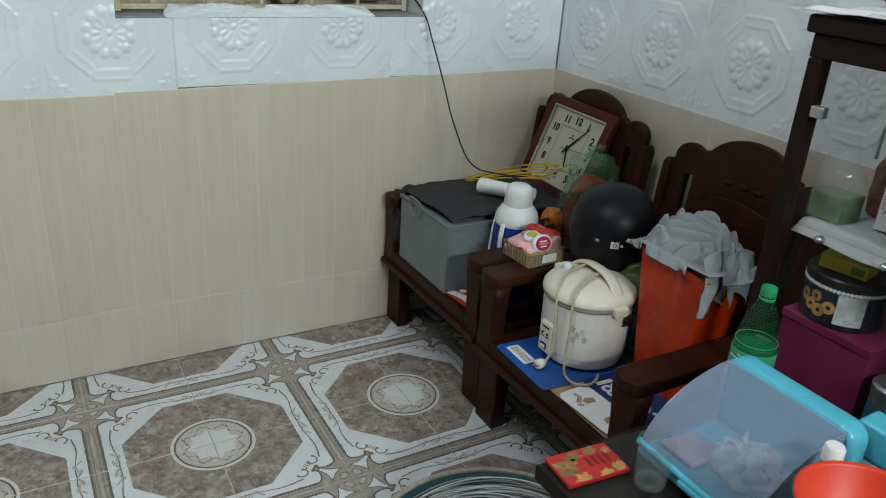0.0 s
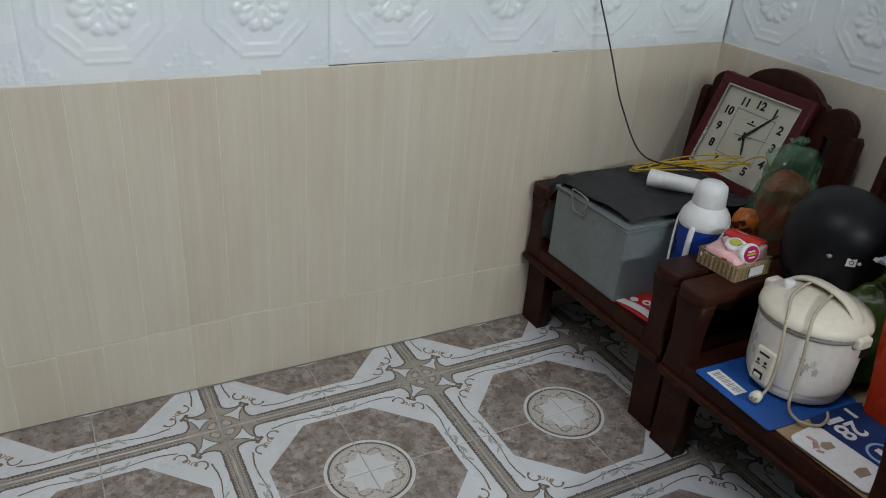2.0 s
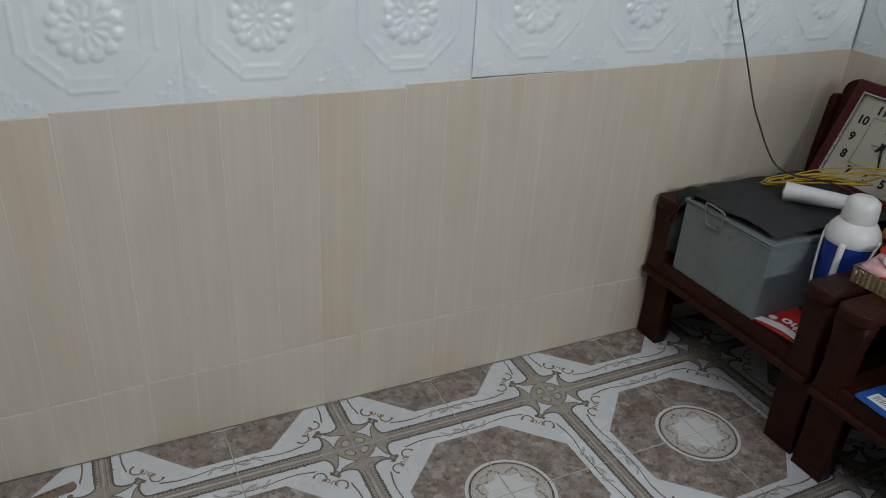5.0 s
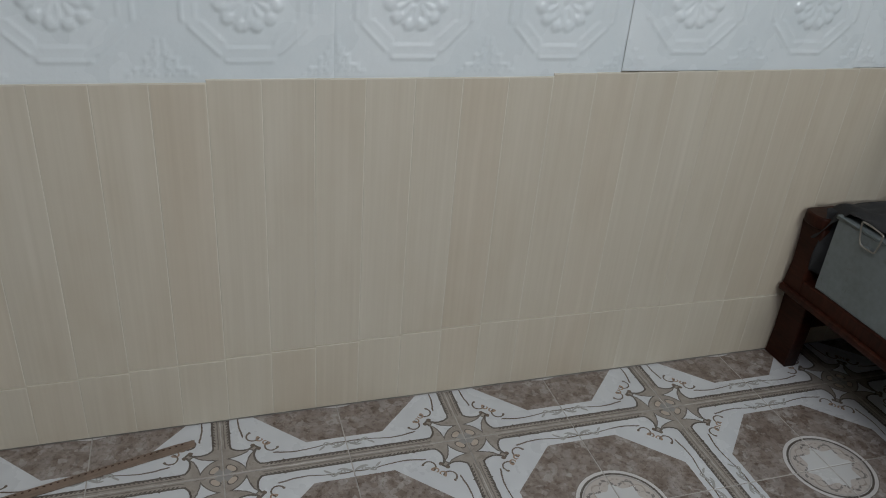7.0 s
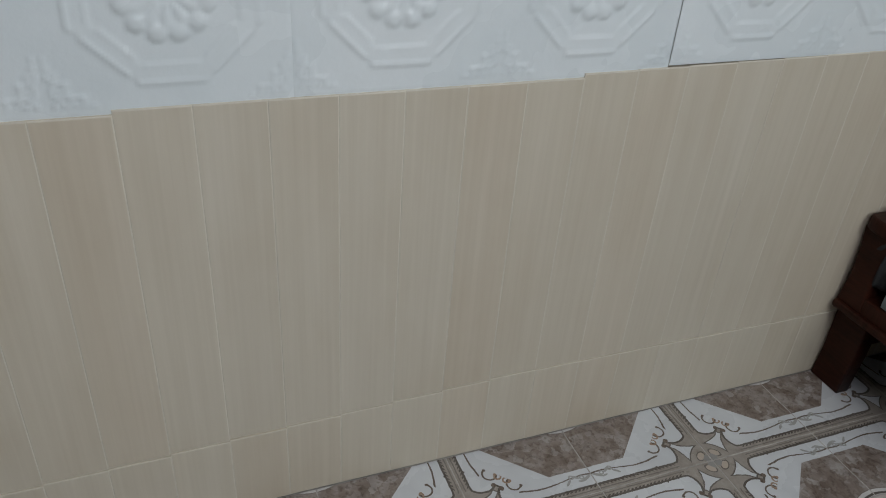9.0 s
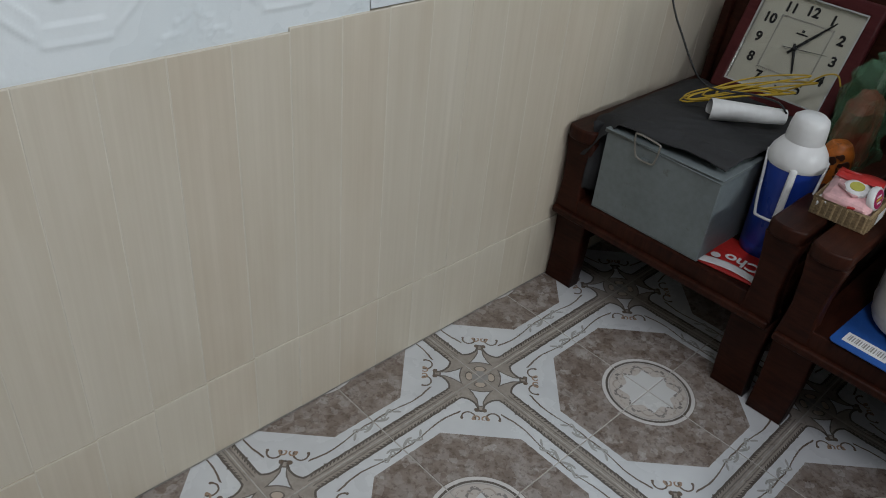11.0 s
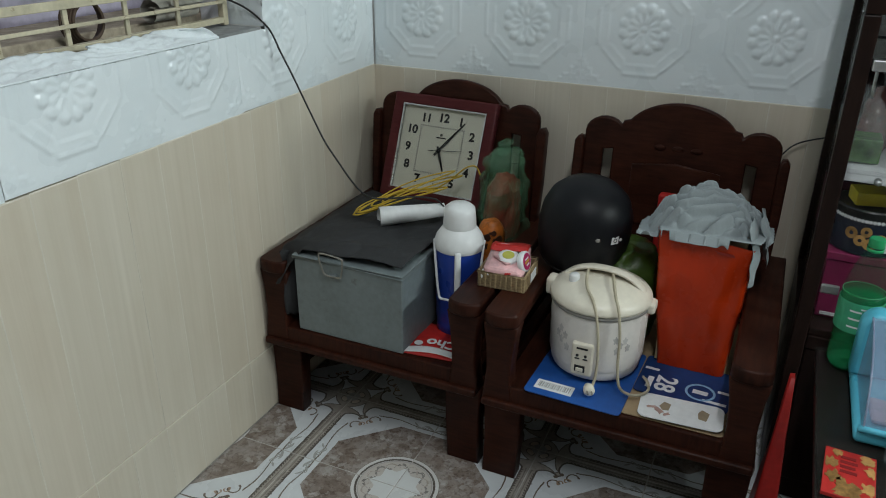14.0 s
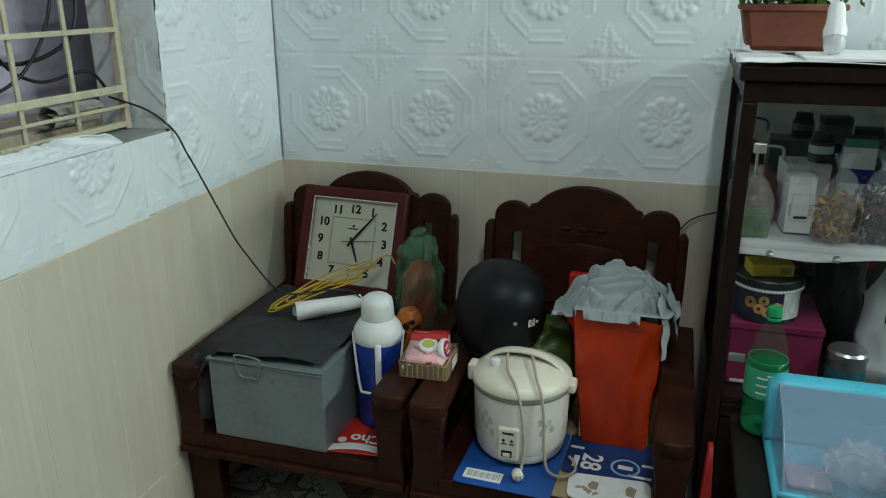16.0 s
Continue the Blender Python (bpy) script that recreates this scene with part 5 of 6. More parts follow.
for a, z, rr in ((150, 0.05, 0.014), (165, 0.036, 0.013), (180, 0.03, 0.014), (194, 0.042, 0.014), (172, 0.058, 0.012)):
    part("biscuit_print", plate([arc(0, 0, rr, rr, 0, 345, 16), arc(0, 0, rr * 0.35, rr * 0.35, 0, 345, 10)], 0.0012, 0.0003), BISCUIT, tn, at=pose(0.0802 * math.cos(radians(a)), 0.0802 * math.sin(radians(a)), z, 0, 90, a))
part("label", sheet(lambda u, v: (0.0806 * math.cos(radians(204 + 40 * u)), 0.0806 * math.sin(radians(204 + 40 * u)), 0.012 + 0.066 * v), 12, 4), plain("pale_tin_label", (0.55, 0.58, 0.57), 0.35, vary=0.35, grain=(70, 70, 70)), tn)
yb = thing("yellow_carton", "flat yellow carton lying on the biscuit tin", "carton", (-0.325, -1.475, 0.7795), rz=12)
part("body", box(-0.032, -0.050, 0, 0.032, 0.048, 0.030, 0.0015), YELBOX, yb)
part("label", box(-0.0326, -0.044, 0.006, -0.0318, -0.018, 0.022), plain("olive_print", (0.2, 0.2, 0.05), 0.5), yb)
sc = thing("tea_tin", "silver tin with a teal label on the cabinet floor", "tin", (-0.375, -1.668, 0.5015))
part("can", lathe([(0, 0), (0.043, 0), (0.043, 0.098), (0.045, 0.1), (0.045, 0.116), (0.04, 0.122), (0, 0.122)], 44), SILVER, sc, angle=30)
part("label", lathe([(0.0435, 0.016), (0.0438, 0.018), (0.0438, 0.076), (0.0435, 0.078)], 44), TEAL, sc, angle=30)
wb = thing("white_bag", "crumpled white plastic bag on the cabinet floor", "plastic bag", (-0.30, -1.755, 0.5015))
part("film", bagful([(0.05, 0), (0.065, 0.06), (0.06, 0.16), (0.045, 0.24), (0.02, 0.30), (0.004, 0.32)], 40, 16, 0.018, 8.0), clear("milky_film", (0.7, 0.74, 0.74), 0.3, 0.7), wb, smooth=True)
part("packet", box(-0.02, -0.03, 0.003, 0.03, 0.04, 0.2, 0.004), PAPER, wb, "white packet")
part("print_blot", box(-0.066, 0.005, 0.19, -0.060, 0.020, 0.245, 0.002), INK, wb)
for k, (x_, y_) in enumerate(((-0.40, -1.735), (-0.385, -1.79), (-0.40, -1.85), (-0.3, -1.90), (-0.38, -1.93))):
    gl = thing("small_glass", "small clear drinking glass on the cabinet floor", "glass", (x_, y_, 0.5015), group="glasses in the cabinet")
    part("wall", lathe([(0, 0.004), (0.020, 0.004), (0.022, 0), (0.024, 0.002), (0.030, 0.07), (0.0285, 0.07), (0.022, 0.008), (0, 0.008)], 28), DRINKGLASS, gl, smooth=True)
bt_ = thing("dark_bottles", "dark slim bottle behind the white bag", "bottle", (-0.20, -1.69, 0.5015))
part("glass", lathe([(0, 0), (0.03, 0), (0.031, 0.18), (0.012, 0.23), (0.012, 0.27), (0, 0.27)], 28), BLACKP, bt_, smooth=True)

SHELF = 0.8795
g1 = thing("green_gift_bag", "clear bag with a bright green carton inside, on the shelf", "gift bag", (-0.345, -1.418, SHELF))
part("carton", box(-0.03, -0.04, 0.001, 0.04, 0.038, 0.055, 0.003), DARKGREEN, g1, "bright green carton")
part("film", bagful([(0.045, 0.0), (0.050, 0.05), (0.046, 0.09), (0.03, 0.125), (0.012, 0.15), (0.02, 0.165)], 36, 22, 0.008, 2.0), CLEARBAG, g1, smooth=True)
for k, (x_, y_, w_, h_, tag) in enumerate(((-0.285, -1.524, 0.060, 0.134, "upright white carton with grey print on the shelf"), (-0.20, -1.54, 0.10, 0.15, "white carton at the back of the shelf"))):
    wc = thing("white_carton", tag, "carton", (x_, y_, SHELF), rz=5)
    part("body", box(-w_ / 2, -w_ / 2, 0, w_ / 2, w_ / 2, h_, 0.0015), PAPER, wc)
    part("top_flap", box(-w_ / 2, -w_ / 2, h_ + 0.0004, w_ / 2, w_ / 2, h_ + 0.003), PAPER, wc)
    if k == 0:
        part("print_frame", plate([[(-0.02, 0.03), (0.02, 0.03), (0.02, 0.095), (-0.02, 0.095)], [(-0.0192, 0.0308), (-0.0192, 0.0942), (0.0192, 0.0942), (0.0192, 0.0308)]], 0.0006, 0.0001), GREYP, wc, at=yz(-w_ / 2 - 0.0004))
        part("print_bar", box(-w_ / 2 - 0.0008, -0.017, 0.036, -w_ / 2, 0.012, 0.042), INK, wc)
        for s in (-1, 1):
            for j in range(5):
                part("print_bar", box(-w_ / 2 - 0.0008, s * 0.0235 - 0.003, 0.045 + 0.006 * j, -w_ / 2, s * 0.0235 + 0.003, 0.0475 + 0.006 * j), GREYP, wc)
        part("film", bagful([(0.036, 0.12), (0.034, 0.14), (0.016, 0.155), (0.030, 0.175)], 30, 24, 0.008, 6.0), CLEARBAG, wc, smooth=True)


def petals(n, spread, high, size, seed):
    """Many small curled petals heaped in a bag."""
    rnd = random.Random(seed)
    vs, fs = [], []
    for _ in range(n):
        c = Vector((rnd.gauss(0, spread * 0.5), rnd.gauss(0, spread), abs(rnd.gauss(high * 0.5, high * 0.25)) + 0.004))
        e = Euler((rnd.uniform(0, 6), rnd.uniform(0, 6), rnd.uniform(0, 6))).to_matrix()
        s = size * rnd.uniform(0.6, 1.4)
        b = len(vs)
        for p in ((-1, 0, 0), (0, -0.5, 0.25), (1, 0, 0), (0, 0.5, 0.25)):
            vs.append(tuple(c + e @ (Vector(p) * s)))
        fs.append((b, b + 1, b + 2, b + 3))
    me = bpy.data.meshes.new("petals")
    me.from_pydata(vs, [], fs)
    return me


for k, (x_, y_, sp, hh, mat1, tag) in enumerate(((-0.36, -1.60, 0.030, 0.11, DRIED, "clear bag of dried brown leaves on the shelf"), (-0.35, -1.685, 0.034, 0.12, PURPLE, "clear bag of dried purple and white flowers on the shelf"), (-0.34, -1.79, 0.034, 0.11, DRIED, "clear bag of dried yellow flowers on the shelf"))):
    fb = thing("dried_flower_bag", tag, "flower bag", (x_, y_, SHELF), group="dried flower bags on the shelf")
    part("petals", petals(520, sp * 0.62, hh, 0.011, 20 + k), mat1, fb)
    part("pale_petals", petals(90, sp * 0.6, hh, 0.007, 40 + k), (YELBOX, PRINTW, YELBOX)[k], fb)
    part("film", bagful([(sp * 1.25, 0.001), (sp * 1.45, 0.05), (sp * 1.35, hh), (sp * 0.7, hh + 0.04), (sp * 0.3, hh + 0.06), (sp * 0.9, hh + 0.095)], 36, 20, 0.010, 9.0 + k, 0.8, 1.0), CLEARBAG, fb, smooth=True)
bj = thing("black_jar", "black jar with a pale label band, raised on the white carton", "jar", (-0.20, -1.572, SHELF + 0.1535))
part("jar", lathe([(0, 0), (0.026, 0), (0.028, 0.004), (0.028, 0.05), (0.022, 0.056), (0.022, 0.07), (0, 0.071)], 30), BLACKP, bj, angle=40)
part("label", lathe([(0.0283, 0.022), (0.0286, 0.023), (0.0286, 0.040), (0.0283, 0.041)], 30), plain("ice_label", (0.45, 0.55, 0.58), 0.4, vary=0.3), bj)
for k, (y_, c_) in enumerate(((-1.655, 0), (-1.74, 1), (-1.86, 0), (-1.95, 1), (-2.05, 0))):
    bx2 = thing("medicine_carton", "white and blue medicine carton at the back of the shelf", "carton", (-0.20, y_, SHELF), rz=(-6, 9)[c_], group="cartons at the back of the shelf")
    part("body", box(-0.03, -0.036, 0, 0.03, 0.036, 0.215 - 0.03 * c_, 0.0015), PAPER, bx2)
    part("blue_band", box(-0.0306, -0.0364, 0.11, 0.0306, 0.0364, 0.145), BLUE, bx2)
    part("green_top", box(-0.0306, -0.0364, 0.196 - 0.03 * c_, 0.0306, 0.0364, 0.2165 - 0.03 * c_), plain("sea_green_print", (0.04, 0.22, 0.17), 0.4) if "sea_green_print" not in bpy.data.materials else bpy.data.materials["sea_green_print"], bx2)
sg = thing("pink_sachet", "pink and brown sachet at the back of the shelf", "sachet", (-0.22, -1.45, SHELF), rz=10)
part("film", bagful([(0.03, 0), (0.036, 0.04), (0.03, 0.10), (0.012, 0.135), (0.002, 0.14)], 30, 22, 0.008, 4.0), plain("dusty_pink_film", (0.28, 0.10, 0.09), 0.4, vary=0.3), sg, smooth=True)
part("steel_hook", tube([(-0.03, 0.03, 0.12), (-0.03, 0.03, 0.185), (-0.03, 0.015, 0.195), (-0.03, -0.025, 0.19), (-0.03, -0.03, 0.16)], 0.004, 8, 6), SILVER, sg, smooth=True)

# on top of the cabinet
solo("paper_sheet", sheet(lambda u, v: (-0.485 + 0.40 * u, -1.338 - 0.85 * v, 1.2865 + 0.004 * abs(math.sin(v * 9 + u * 3)) + (0.012 * noise.noise(Vector((u * 5, v * 8, 0))) if v < 0.12 else 0) + 0.002), 20, 60, 0.002, "paper_sheet"), PAPER, "white paper sheets covering the cabinet's top", "paper")
solo("newspaper", box(-0.478, -1.93, 1.2925, -0.30, -1.47, 1.2985, 0.001), PAPER, "folded newspaper on the cabinet's top", "newspaper", rz=0)
pt = thing("planter", "brown terracotta trough with small green plants on the cabinet", "planter", (-0.255, -1.455, 1.2985))
tro = bmesh.new()
bmesh.ops.create_cube(tro, size=1)
for v in tro.verts:
    k = 1.0 if v.co.z > 0 else 0.80
    v.co = Vector((v.co.x * 0.13 * k, v.co.y * 0.215 * k, (v.co.z + 0.5) * 0.098))
bmesh.ops.bevel(tro, geom=list(tro.edges), offset=0.012, segments=3, affect="EDGES")
part("trough", tro, TERRA, pt, angle=50)
part("rim", tube([(-0.064, -0.106, 0.094), (-0.064, 0.106, 0.094), (0.064, 0.106, 0.094), (0.064, -0.106, 0.094)], 0.007, 8, 1, True), TERRA, pt, smooth=True)
part("leaves", petals(260, 0.055, 0.06, 0.014, 77), LEAF, pt, at=pose(0, 0, 0.09))
lb = thing("spare_bulb", "white LED bulb with a ribbed collar lying against the planter", "bulb", (-0.395, -1.532, 1.322), rx=0, ry=22, rz=0)
part("globe", lathe([(0, -0.022), (0.012, -0.020), (0.020, -0.010), (0.0225, 0.004), (0.021, 0.014)], 28), clear("bulb_globe", (0.75, 0.78, 0.78), 0.2, 0.55), lb, smooth=True)
part("collar", lathe([(0.023, 0.012), (0.0235, 0.03), (0.019, 0.045), (0.017, 0.075), (0.014, 0.085), (0, 0.086)], 28), WHITE, lb, smooth=True)

# ---- low table and what stands on it ----
tb = thing("coffee_table", "low dark wooden table with a glass top", "table", (-0.775, -1.80, 0))
part("tabletop", box(-0.268, -0.39, 0.44, 0.272, 0.386, 0.4725, 0.004), DARKWOOD, tb)
part("glass_top", box(-0.268, -0.39, 0.4735, 0.274, 0.389, 0.4785, 0.0015), clear("table_glass", (0.05, 0.06, 0.055), 0.05, 0.12, 0.6), tb, "glass sheet with a greenish edge")
for sx_ in (-0.235, 0.235):
    for sy_ in (-0.35, 0.115):
        part("leg", box(sx_ - 0.025, sy_ - 0.025, 0, sx_ + 0.025, sy_ + 0.025, 0.439, 0.005), DARKWOOD, tb)
for sy_ in (-0.37, 0.11):
    part("apron", box(-0.208, sy_, 0.37, 0.208, sy_ + 0.018, 0.438, 0.003), DARKWOOD, tb)
for sx_ in (-0.255, 0.238):
    part("apron", box(sx_, -0.323, 0.37, sx_ + 0.018, 0.088, 0.438, 0.003), DARKWOOD, tb)
TOP = 0.479

bo = thing("soda_bottle", "half-full green plastic soda bottle on the table", "bottle", (-0.560, -1.470, TOP))
part("wall", lathe([(0, 0.008), (0.018, 0.002), (0.032, 0.0), (0.041, 0.010), (0.043, 0.03), (0.042, 0.085), (0.0435, 0.09), (0.0435, 0.165), (0.042, 0.185), (0.034, 0.225), (0.021, 0.262), (0.0135, 0.276), (0.0135, 0.288)], 40), PET, bo, smooth=True)
part("soda", lathe([(0, 0.006), (0.030, 0.004), (0.040, 0.014), (0.041, 0.085), (0.0418, 0.165), (0.041, 0.182), (0, 0.182)], 40), SODA, bo, "green soda inside", smooth=True)
part("label", lathe([(0.0438, 0.098), (0.0442, 0.1), (0.0442, 0.166), (0.0438, 0.168)], 40), LABELG, bo, "green and white paper label")
part("label_panel", sheet(lambda u, v: (0.0445 * math.cos(radians(188 + 34 * u)), 0.0445 * math.sin(radians(188 + 34 * u)), 0.108 + 0.040 * v), 10, 2), plain("pale_green_label", (0.42, 0.55, 0.44), 0.5, vary=0.3, grain=(120, 120, 120)), bo)
for k in range(3):
    part("print_bar", sheet(lambda u, v, k=k: (0.0448 * math.cos(radians(150 + 30 * u)), 0.0448 * math.sin(radians(150 + 30 * u)), 0.112 + 0.018 * k + 0.004 * v), 8, 1), PRINTW, bo)
# bottle foot in a lighter green that imitates glints of light there
part("foot_lobes", lathe([(0.010, 0.003), (0.024, 0.001), (0.034, 0.004), (0.039, 0.016), (0.030, 0.012), (0.012, 0.010)], 30), clear("glinting_green_foot", (0.03, 0.45, 0.17), 0.1, 0.6, 0.8), bo, smooth=True)
part("liquid_ring", tube([(0.0410 * math.cos(a), 0.0412 * math.sin(a), 0.183) for a in np.linspace(0, math.tau, 41)[:-1]], 0.0008, 6, 1, True), plain("pale_green_film", (0.07, 0.34, 0.16), 0.3), bo, smooth=True)
for a0_, z0_, wd_, hh_ in ((176, 0.156, 50, 0.0035), (232, 0.110, 12, 0.045), (180, 0.106, 36, 0.002)):
    part("print_bar", sheet(lambda u, v, a0_=a0_, z0_=z0_, wd_=wd_, hh_=hh_: (0.0449 * math.cos(radians(a0_ + wd_ * u)), 0.0449 * math.sin(radians(a0_ + wd_ * u)), z0_ + hh_ * v), 8, 1), PRINTW, bo)
part("cap", lathe([(0.0152, 0.284), (0.0156, 0.286), (0.0156, 0.299), (0.0142, 0.3025), (0, 0.303)], 28), CAPG, bo, angle=40)
part("cap_ring", lathe([(0.0150, 0.274), (0.0164, 0.276), (0.0164, 0.280), (0.0150, 0.281)], 28), CAPG, bo)

fx = thing("food_box", "sky-blue plastic food box with a frosted curved lid, on the table", "food box", (-0.735, -1.612, TOP))
part("base", box(-0.115, -0.140, 0.0, 0.135, 0.138, 0.026, 0.010, 3), SKY, fx, angle=50)
slab = [(-0.143, 0.027), (0.143, 0.027)] + arc(0.108, 0.137, 0.035, 0.035, 0, 90, 8) + arc(-0.108, 0.137, 0.035, 0.035, 90, 180, 8)
part("back_wall", plate([slab], 0.052, 0.010), SKY, fx, at=yz(0.115), angle=50)
prof = [(-0.112 + 0.0, 0.024), (-0.115, 0.040), (-0.100, 0.072), (-0.065, 0.110), (-0.015, 0.140), (0.04, 0.158), (0.088, 0.166)]
part("lid", sheet(lambda u, v: ((lambda p: (p.x, -0.126 + 0.252 * v, p.z))(smooth_line([(a, 0, b) for a, b in prof], 5)[min(int(u * 30), 30)])), 30, 12), LID, fx, "frosted see-through lid")
for s in (-0.126, 0.126):
    side = [(a, b) for a, b in prof] + [(0.088, 0.024)]
    part("lid_side", plate([side], 0.0016, 0.0003), LID, fx, at=Matrix(((1, 0, 0, 0), (0, 0, -1, s), (0, 1, 0, 0), (0, 0, 0, 1))))
    part("lid_rim", tube([(a, s, b) for a, b in prof], 0.0022, 8, 5), LID, fx, smooth=True)
part("front_rim", tube([(-0.115, -0.134, 0.034), (-0.119, 0, 0.034), (-0.115, 0.134, 0.034)], 0.007, 8, 6), SKY, fx, smooth=True)
part("latch", box(-0.132, -0.055, 0.020, -0.118, 0.020, 0.032, 0.004), SKY, fx)
part("film", bagful([(0.03, 0.027), (0.06, 0.04), (0.05, 0.075), (0.02, 0.095), (0.006, 0.1)], 64, 40, 0.022, 12.0, 0.9, 1.2), clear("creased_white_film", (0.72, 0.74, 0.72), 0.15, 0.42, 1.0), fx, "crumpled white bag inside", smooth=True, at=pose(-0.01, -0.03, 0))
part("pink_packet", crumple(box(-0.085, 0.03, 0.028, 0.0, 0.11, 0.040, 0.005), 25, 0.005), plain("pale_rose_film", (0.42, 0.33, 0.38), 0.45, vary=0.2), fx, "pale pink packet inside")

cup = thing("drinking_glass", "clear drinking glass on the table", "glass", (-0.887, -1.553, TOP))
part("wall", lathe([(0, 0.008), (0.026, 0.008), (0.027, 0.0), (0.029, 0.001), (0.0345, 0.095), (0.033, 0.095), (0.0275, 0.014), (0, 0.014)], 40), DRINKGLASS, cup, smooth=True)
part("rim", tube([(0.0338 * math.cos(a), 0.0338 * math.sin(a), 0.0955) for a in np.linspace(0, math.tau, 41)[:-1]], 0.0009, 6, 1, True), THICKGLASS, cup, smooth=True)
part("thick_base", lathe([(0.012, 0.0015), (0.025, 0.001), (0.0275, 0.004), (0.0275, 0.013), (0.023, 0.0145), (0.012, 0.010)], 36), THICKGLASS, cup, smooth=True)
ev = thing("red_envelope", "thick red festive envelope with a gold pattern on the table", "envelope", (-0.962, -1.466, TOP), rz=-4)
part("paper", box(-0.068, -0.042, 0, 0.068, 0.042, 0.0078, 0.0012), RED, ev)
rnd = random.Random(5)
GOLD = plain("gold_print", (0.40, 0.22, 0.07), 0.4, vary=0.35, grain=(90, 90, 90))
for cx_, cy_, rr_ in ((-0.048, 0.006, 0.034), (-0.030, -0.030, 0.022), (-0.016, 0.026, 0.020), (0.022, 0.032, 0.018), (0.052, -0.028, 0.020), (0.02, -0.034, 0.016), (0.056, 0.022, 0.014)):
    pts = [(cx_ + rr_ * (0.45 + 0.75 * rnd.random()) * math.cos(t), cy_ + rr_ * 0.7 * (0.45 + 0.75 * rnd.random()) * math.sin(t)) for t in np.linspace(0, math.tau, 24)[:-1]]
    pts = [(max(-0.066, min(0.066, a)), max(-0.040, min(0.040, b))) for a, b in pts]
    part("gold_print", plate([pts], 0.0006, 0.0001), GOLD, ev, at=pose(0, 0, 0.0081))
for k in range(4):
    part("print_bar", box(0.000 + 0.014 * k, -0.012 + 0.003 * (k % 2), 0.0079, 0.008 + 0.014 * k, 0.016, 0.0083), plain("dark_red_letters", (0.2, 0.01, 0.01), 0.5) if "dark_red_letters" not in bpy.data.materials else bpy.data.materials["dark_red_letters"], ev)
bw = thing("red_bowl", "deep orange-red plastic bowl on the table", "bowl", (-0.800, -1.885, TOP))
part("wall", lathe([(0, 0.003), (0.07, 0.003), (0.075, 0.0), (0.08, 0.004), (0.104, 0.168), (0.110, 0.172), (0.111, 0.178), (0.107, 0.181), (0.101, 0.176), (0.077, 0.010), (0, 0.008)], 56), plain("orange_red_plastic", (0.62, 0.045, 0.018), 0.35, vary=0.05, relief=0.02), bw, smooth=True)
sb = thing("small_bottle", "small clear bottle with a white screw cap on the table", "bottle", (-0.738, -1.773, TOP))
part("wall", lathe([(0, 0), (0.015, 0), (0.0165, 0.004), (0.0165, 0.150), (0.012, 0.162), (0.012, 0.172)], 28), DRINKGLASS, sb, smooth=True)
part("cap", lathe([(0.0165, 0.166), (0.0165, 0.190), (0.014, 0.194), (0, 0.194)], 28), WHITE, sb, angle=40)
ts = thing("tissue_pack", "soft blue and white tissue pack standing on the table", "tissue pack", (-0.548, -1.768, TOP))
part("white_half", crumple(box(-0.03, -0.055, 0, 0.03, 0.055, 0.092, 0.008, 3), 20, 0.004), PAPER, ts)
part("blue_half", crumple(box(-0.03, -0.055, 0.0925, 0.03, 0.055, 0.160, 0.008, 3), 20, 0.004, 3.0), SKY, ts)
yc = thing("yellow_card", "yellow and black card lying on the table", "card", (-0.905, -1.615, TOP), rz=20)
part("card", box(-0.02, -0.035, 0, 0.02, 0.035, 0.0012), INK, yc)
part("print_bar", box(-0.019, -0.03, 0.0013, -0.006, 0.03, 0.0017), YELBOX, yc)

# ---- on the floor ----
tub = thing("net_tray", "round dark teal basket on the tiled floor", "basket", (-0.992, -1.285, 0.001))
part("bowl", lathe([(0, 0.004), (0.27, 0.004), (0.282, 0.01), (0.310, 0.078), (0.316, 0.081), (0.316, 0.086), (0.305, 0.083), (0.276, 0.014), (0, 0.010)], 64), NET, tub, smooth=True)
part("rim", tube([(0.314 * math.cos(a), 0.314 * math.sin(a), 0.084) for a in np.linspace(0, math.tau, 65)[:-1]], 0.0075, 8, 1, True), plain("worn_beige_rim", (0.36, 0.33, 0.28), 0.6, vary=0.2), tub, "worn beige rim", smooth=True)
for k in range(24):
    a = math.tau * k / 24
    part("rib", tube([(0.276 * math.cos(a), 0.276 * math.sin(a), 0.018), (0.306 * math.cos(a), 0.306 * math.sin(a), 0.082)], 0.0025, 6, 1), NET, tub)
for k in range(15):
    w_ = math.sqrt(max(0.0, 0.268 ** 2 - (-0.245 + 0.035 * k) ** 2))
    part("net_strand", tube([(-0.245 + 0.035 * k, -w_, 0.0125), (-0.245 + 0.035 * k, w_, 0.0125)], 0.0018, 6, 1), SKY, tub)
wc_ = thing("wire_coil", "coil of thin white and grey wire lying in the round basket", "wire coil", (-0.992, -1.285, 0.055))
rnd = random.Random(8)
for k in range(30):
    R = 0.225 + 0.062 * rnd.random()
    ox, oy, oz = rnd.uniform(-0.008, 0.008), rnd.uniform(-0.008, 0.008), 0.03 * rnd.random()
    ph = rnd.uniform(0, 6)
    ring = [(ox + R * math.cos(a), oy + R * math.sin(a), oz + 0.010 * math.sin(a * 2 + ph)) for a in np.linspace(0, math.tau, 65)[:-1]]
    part("loop", tube(ring, 0.0021, 6, 1, True), (COIL, COIL, GREYP, WHITE)[k % 4], wc_, smooth=True)
rf = bmesh.new()
bmesh.ops.create_cube(rf, size=1)
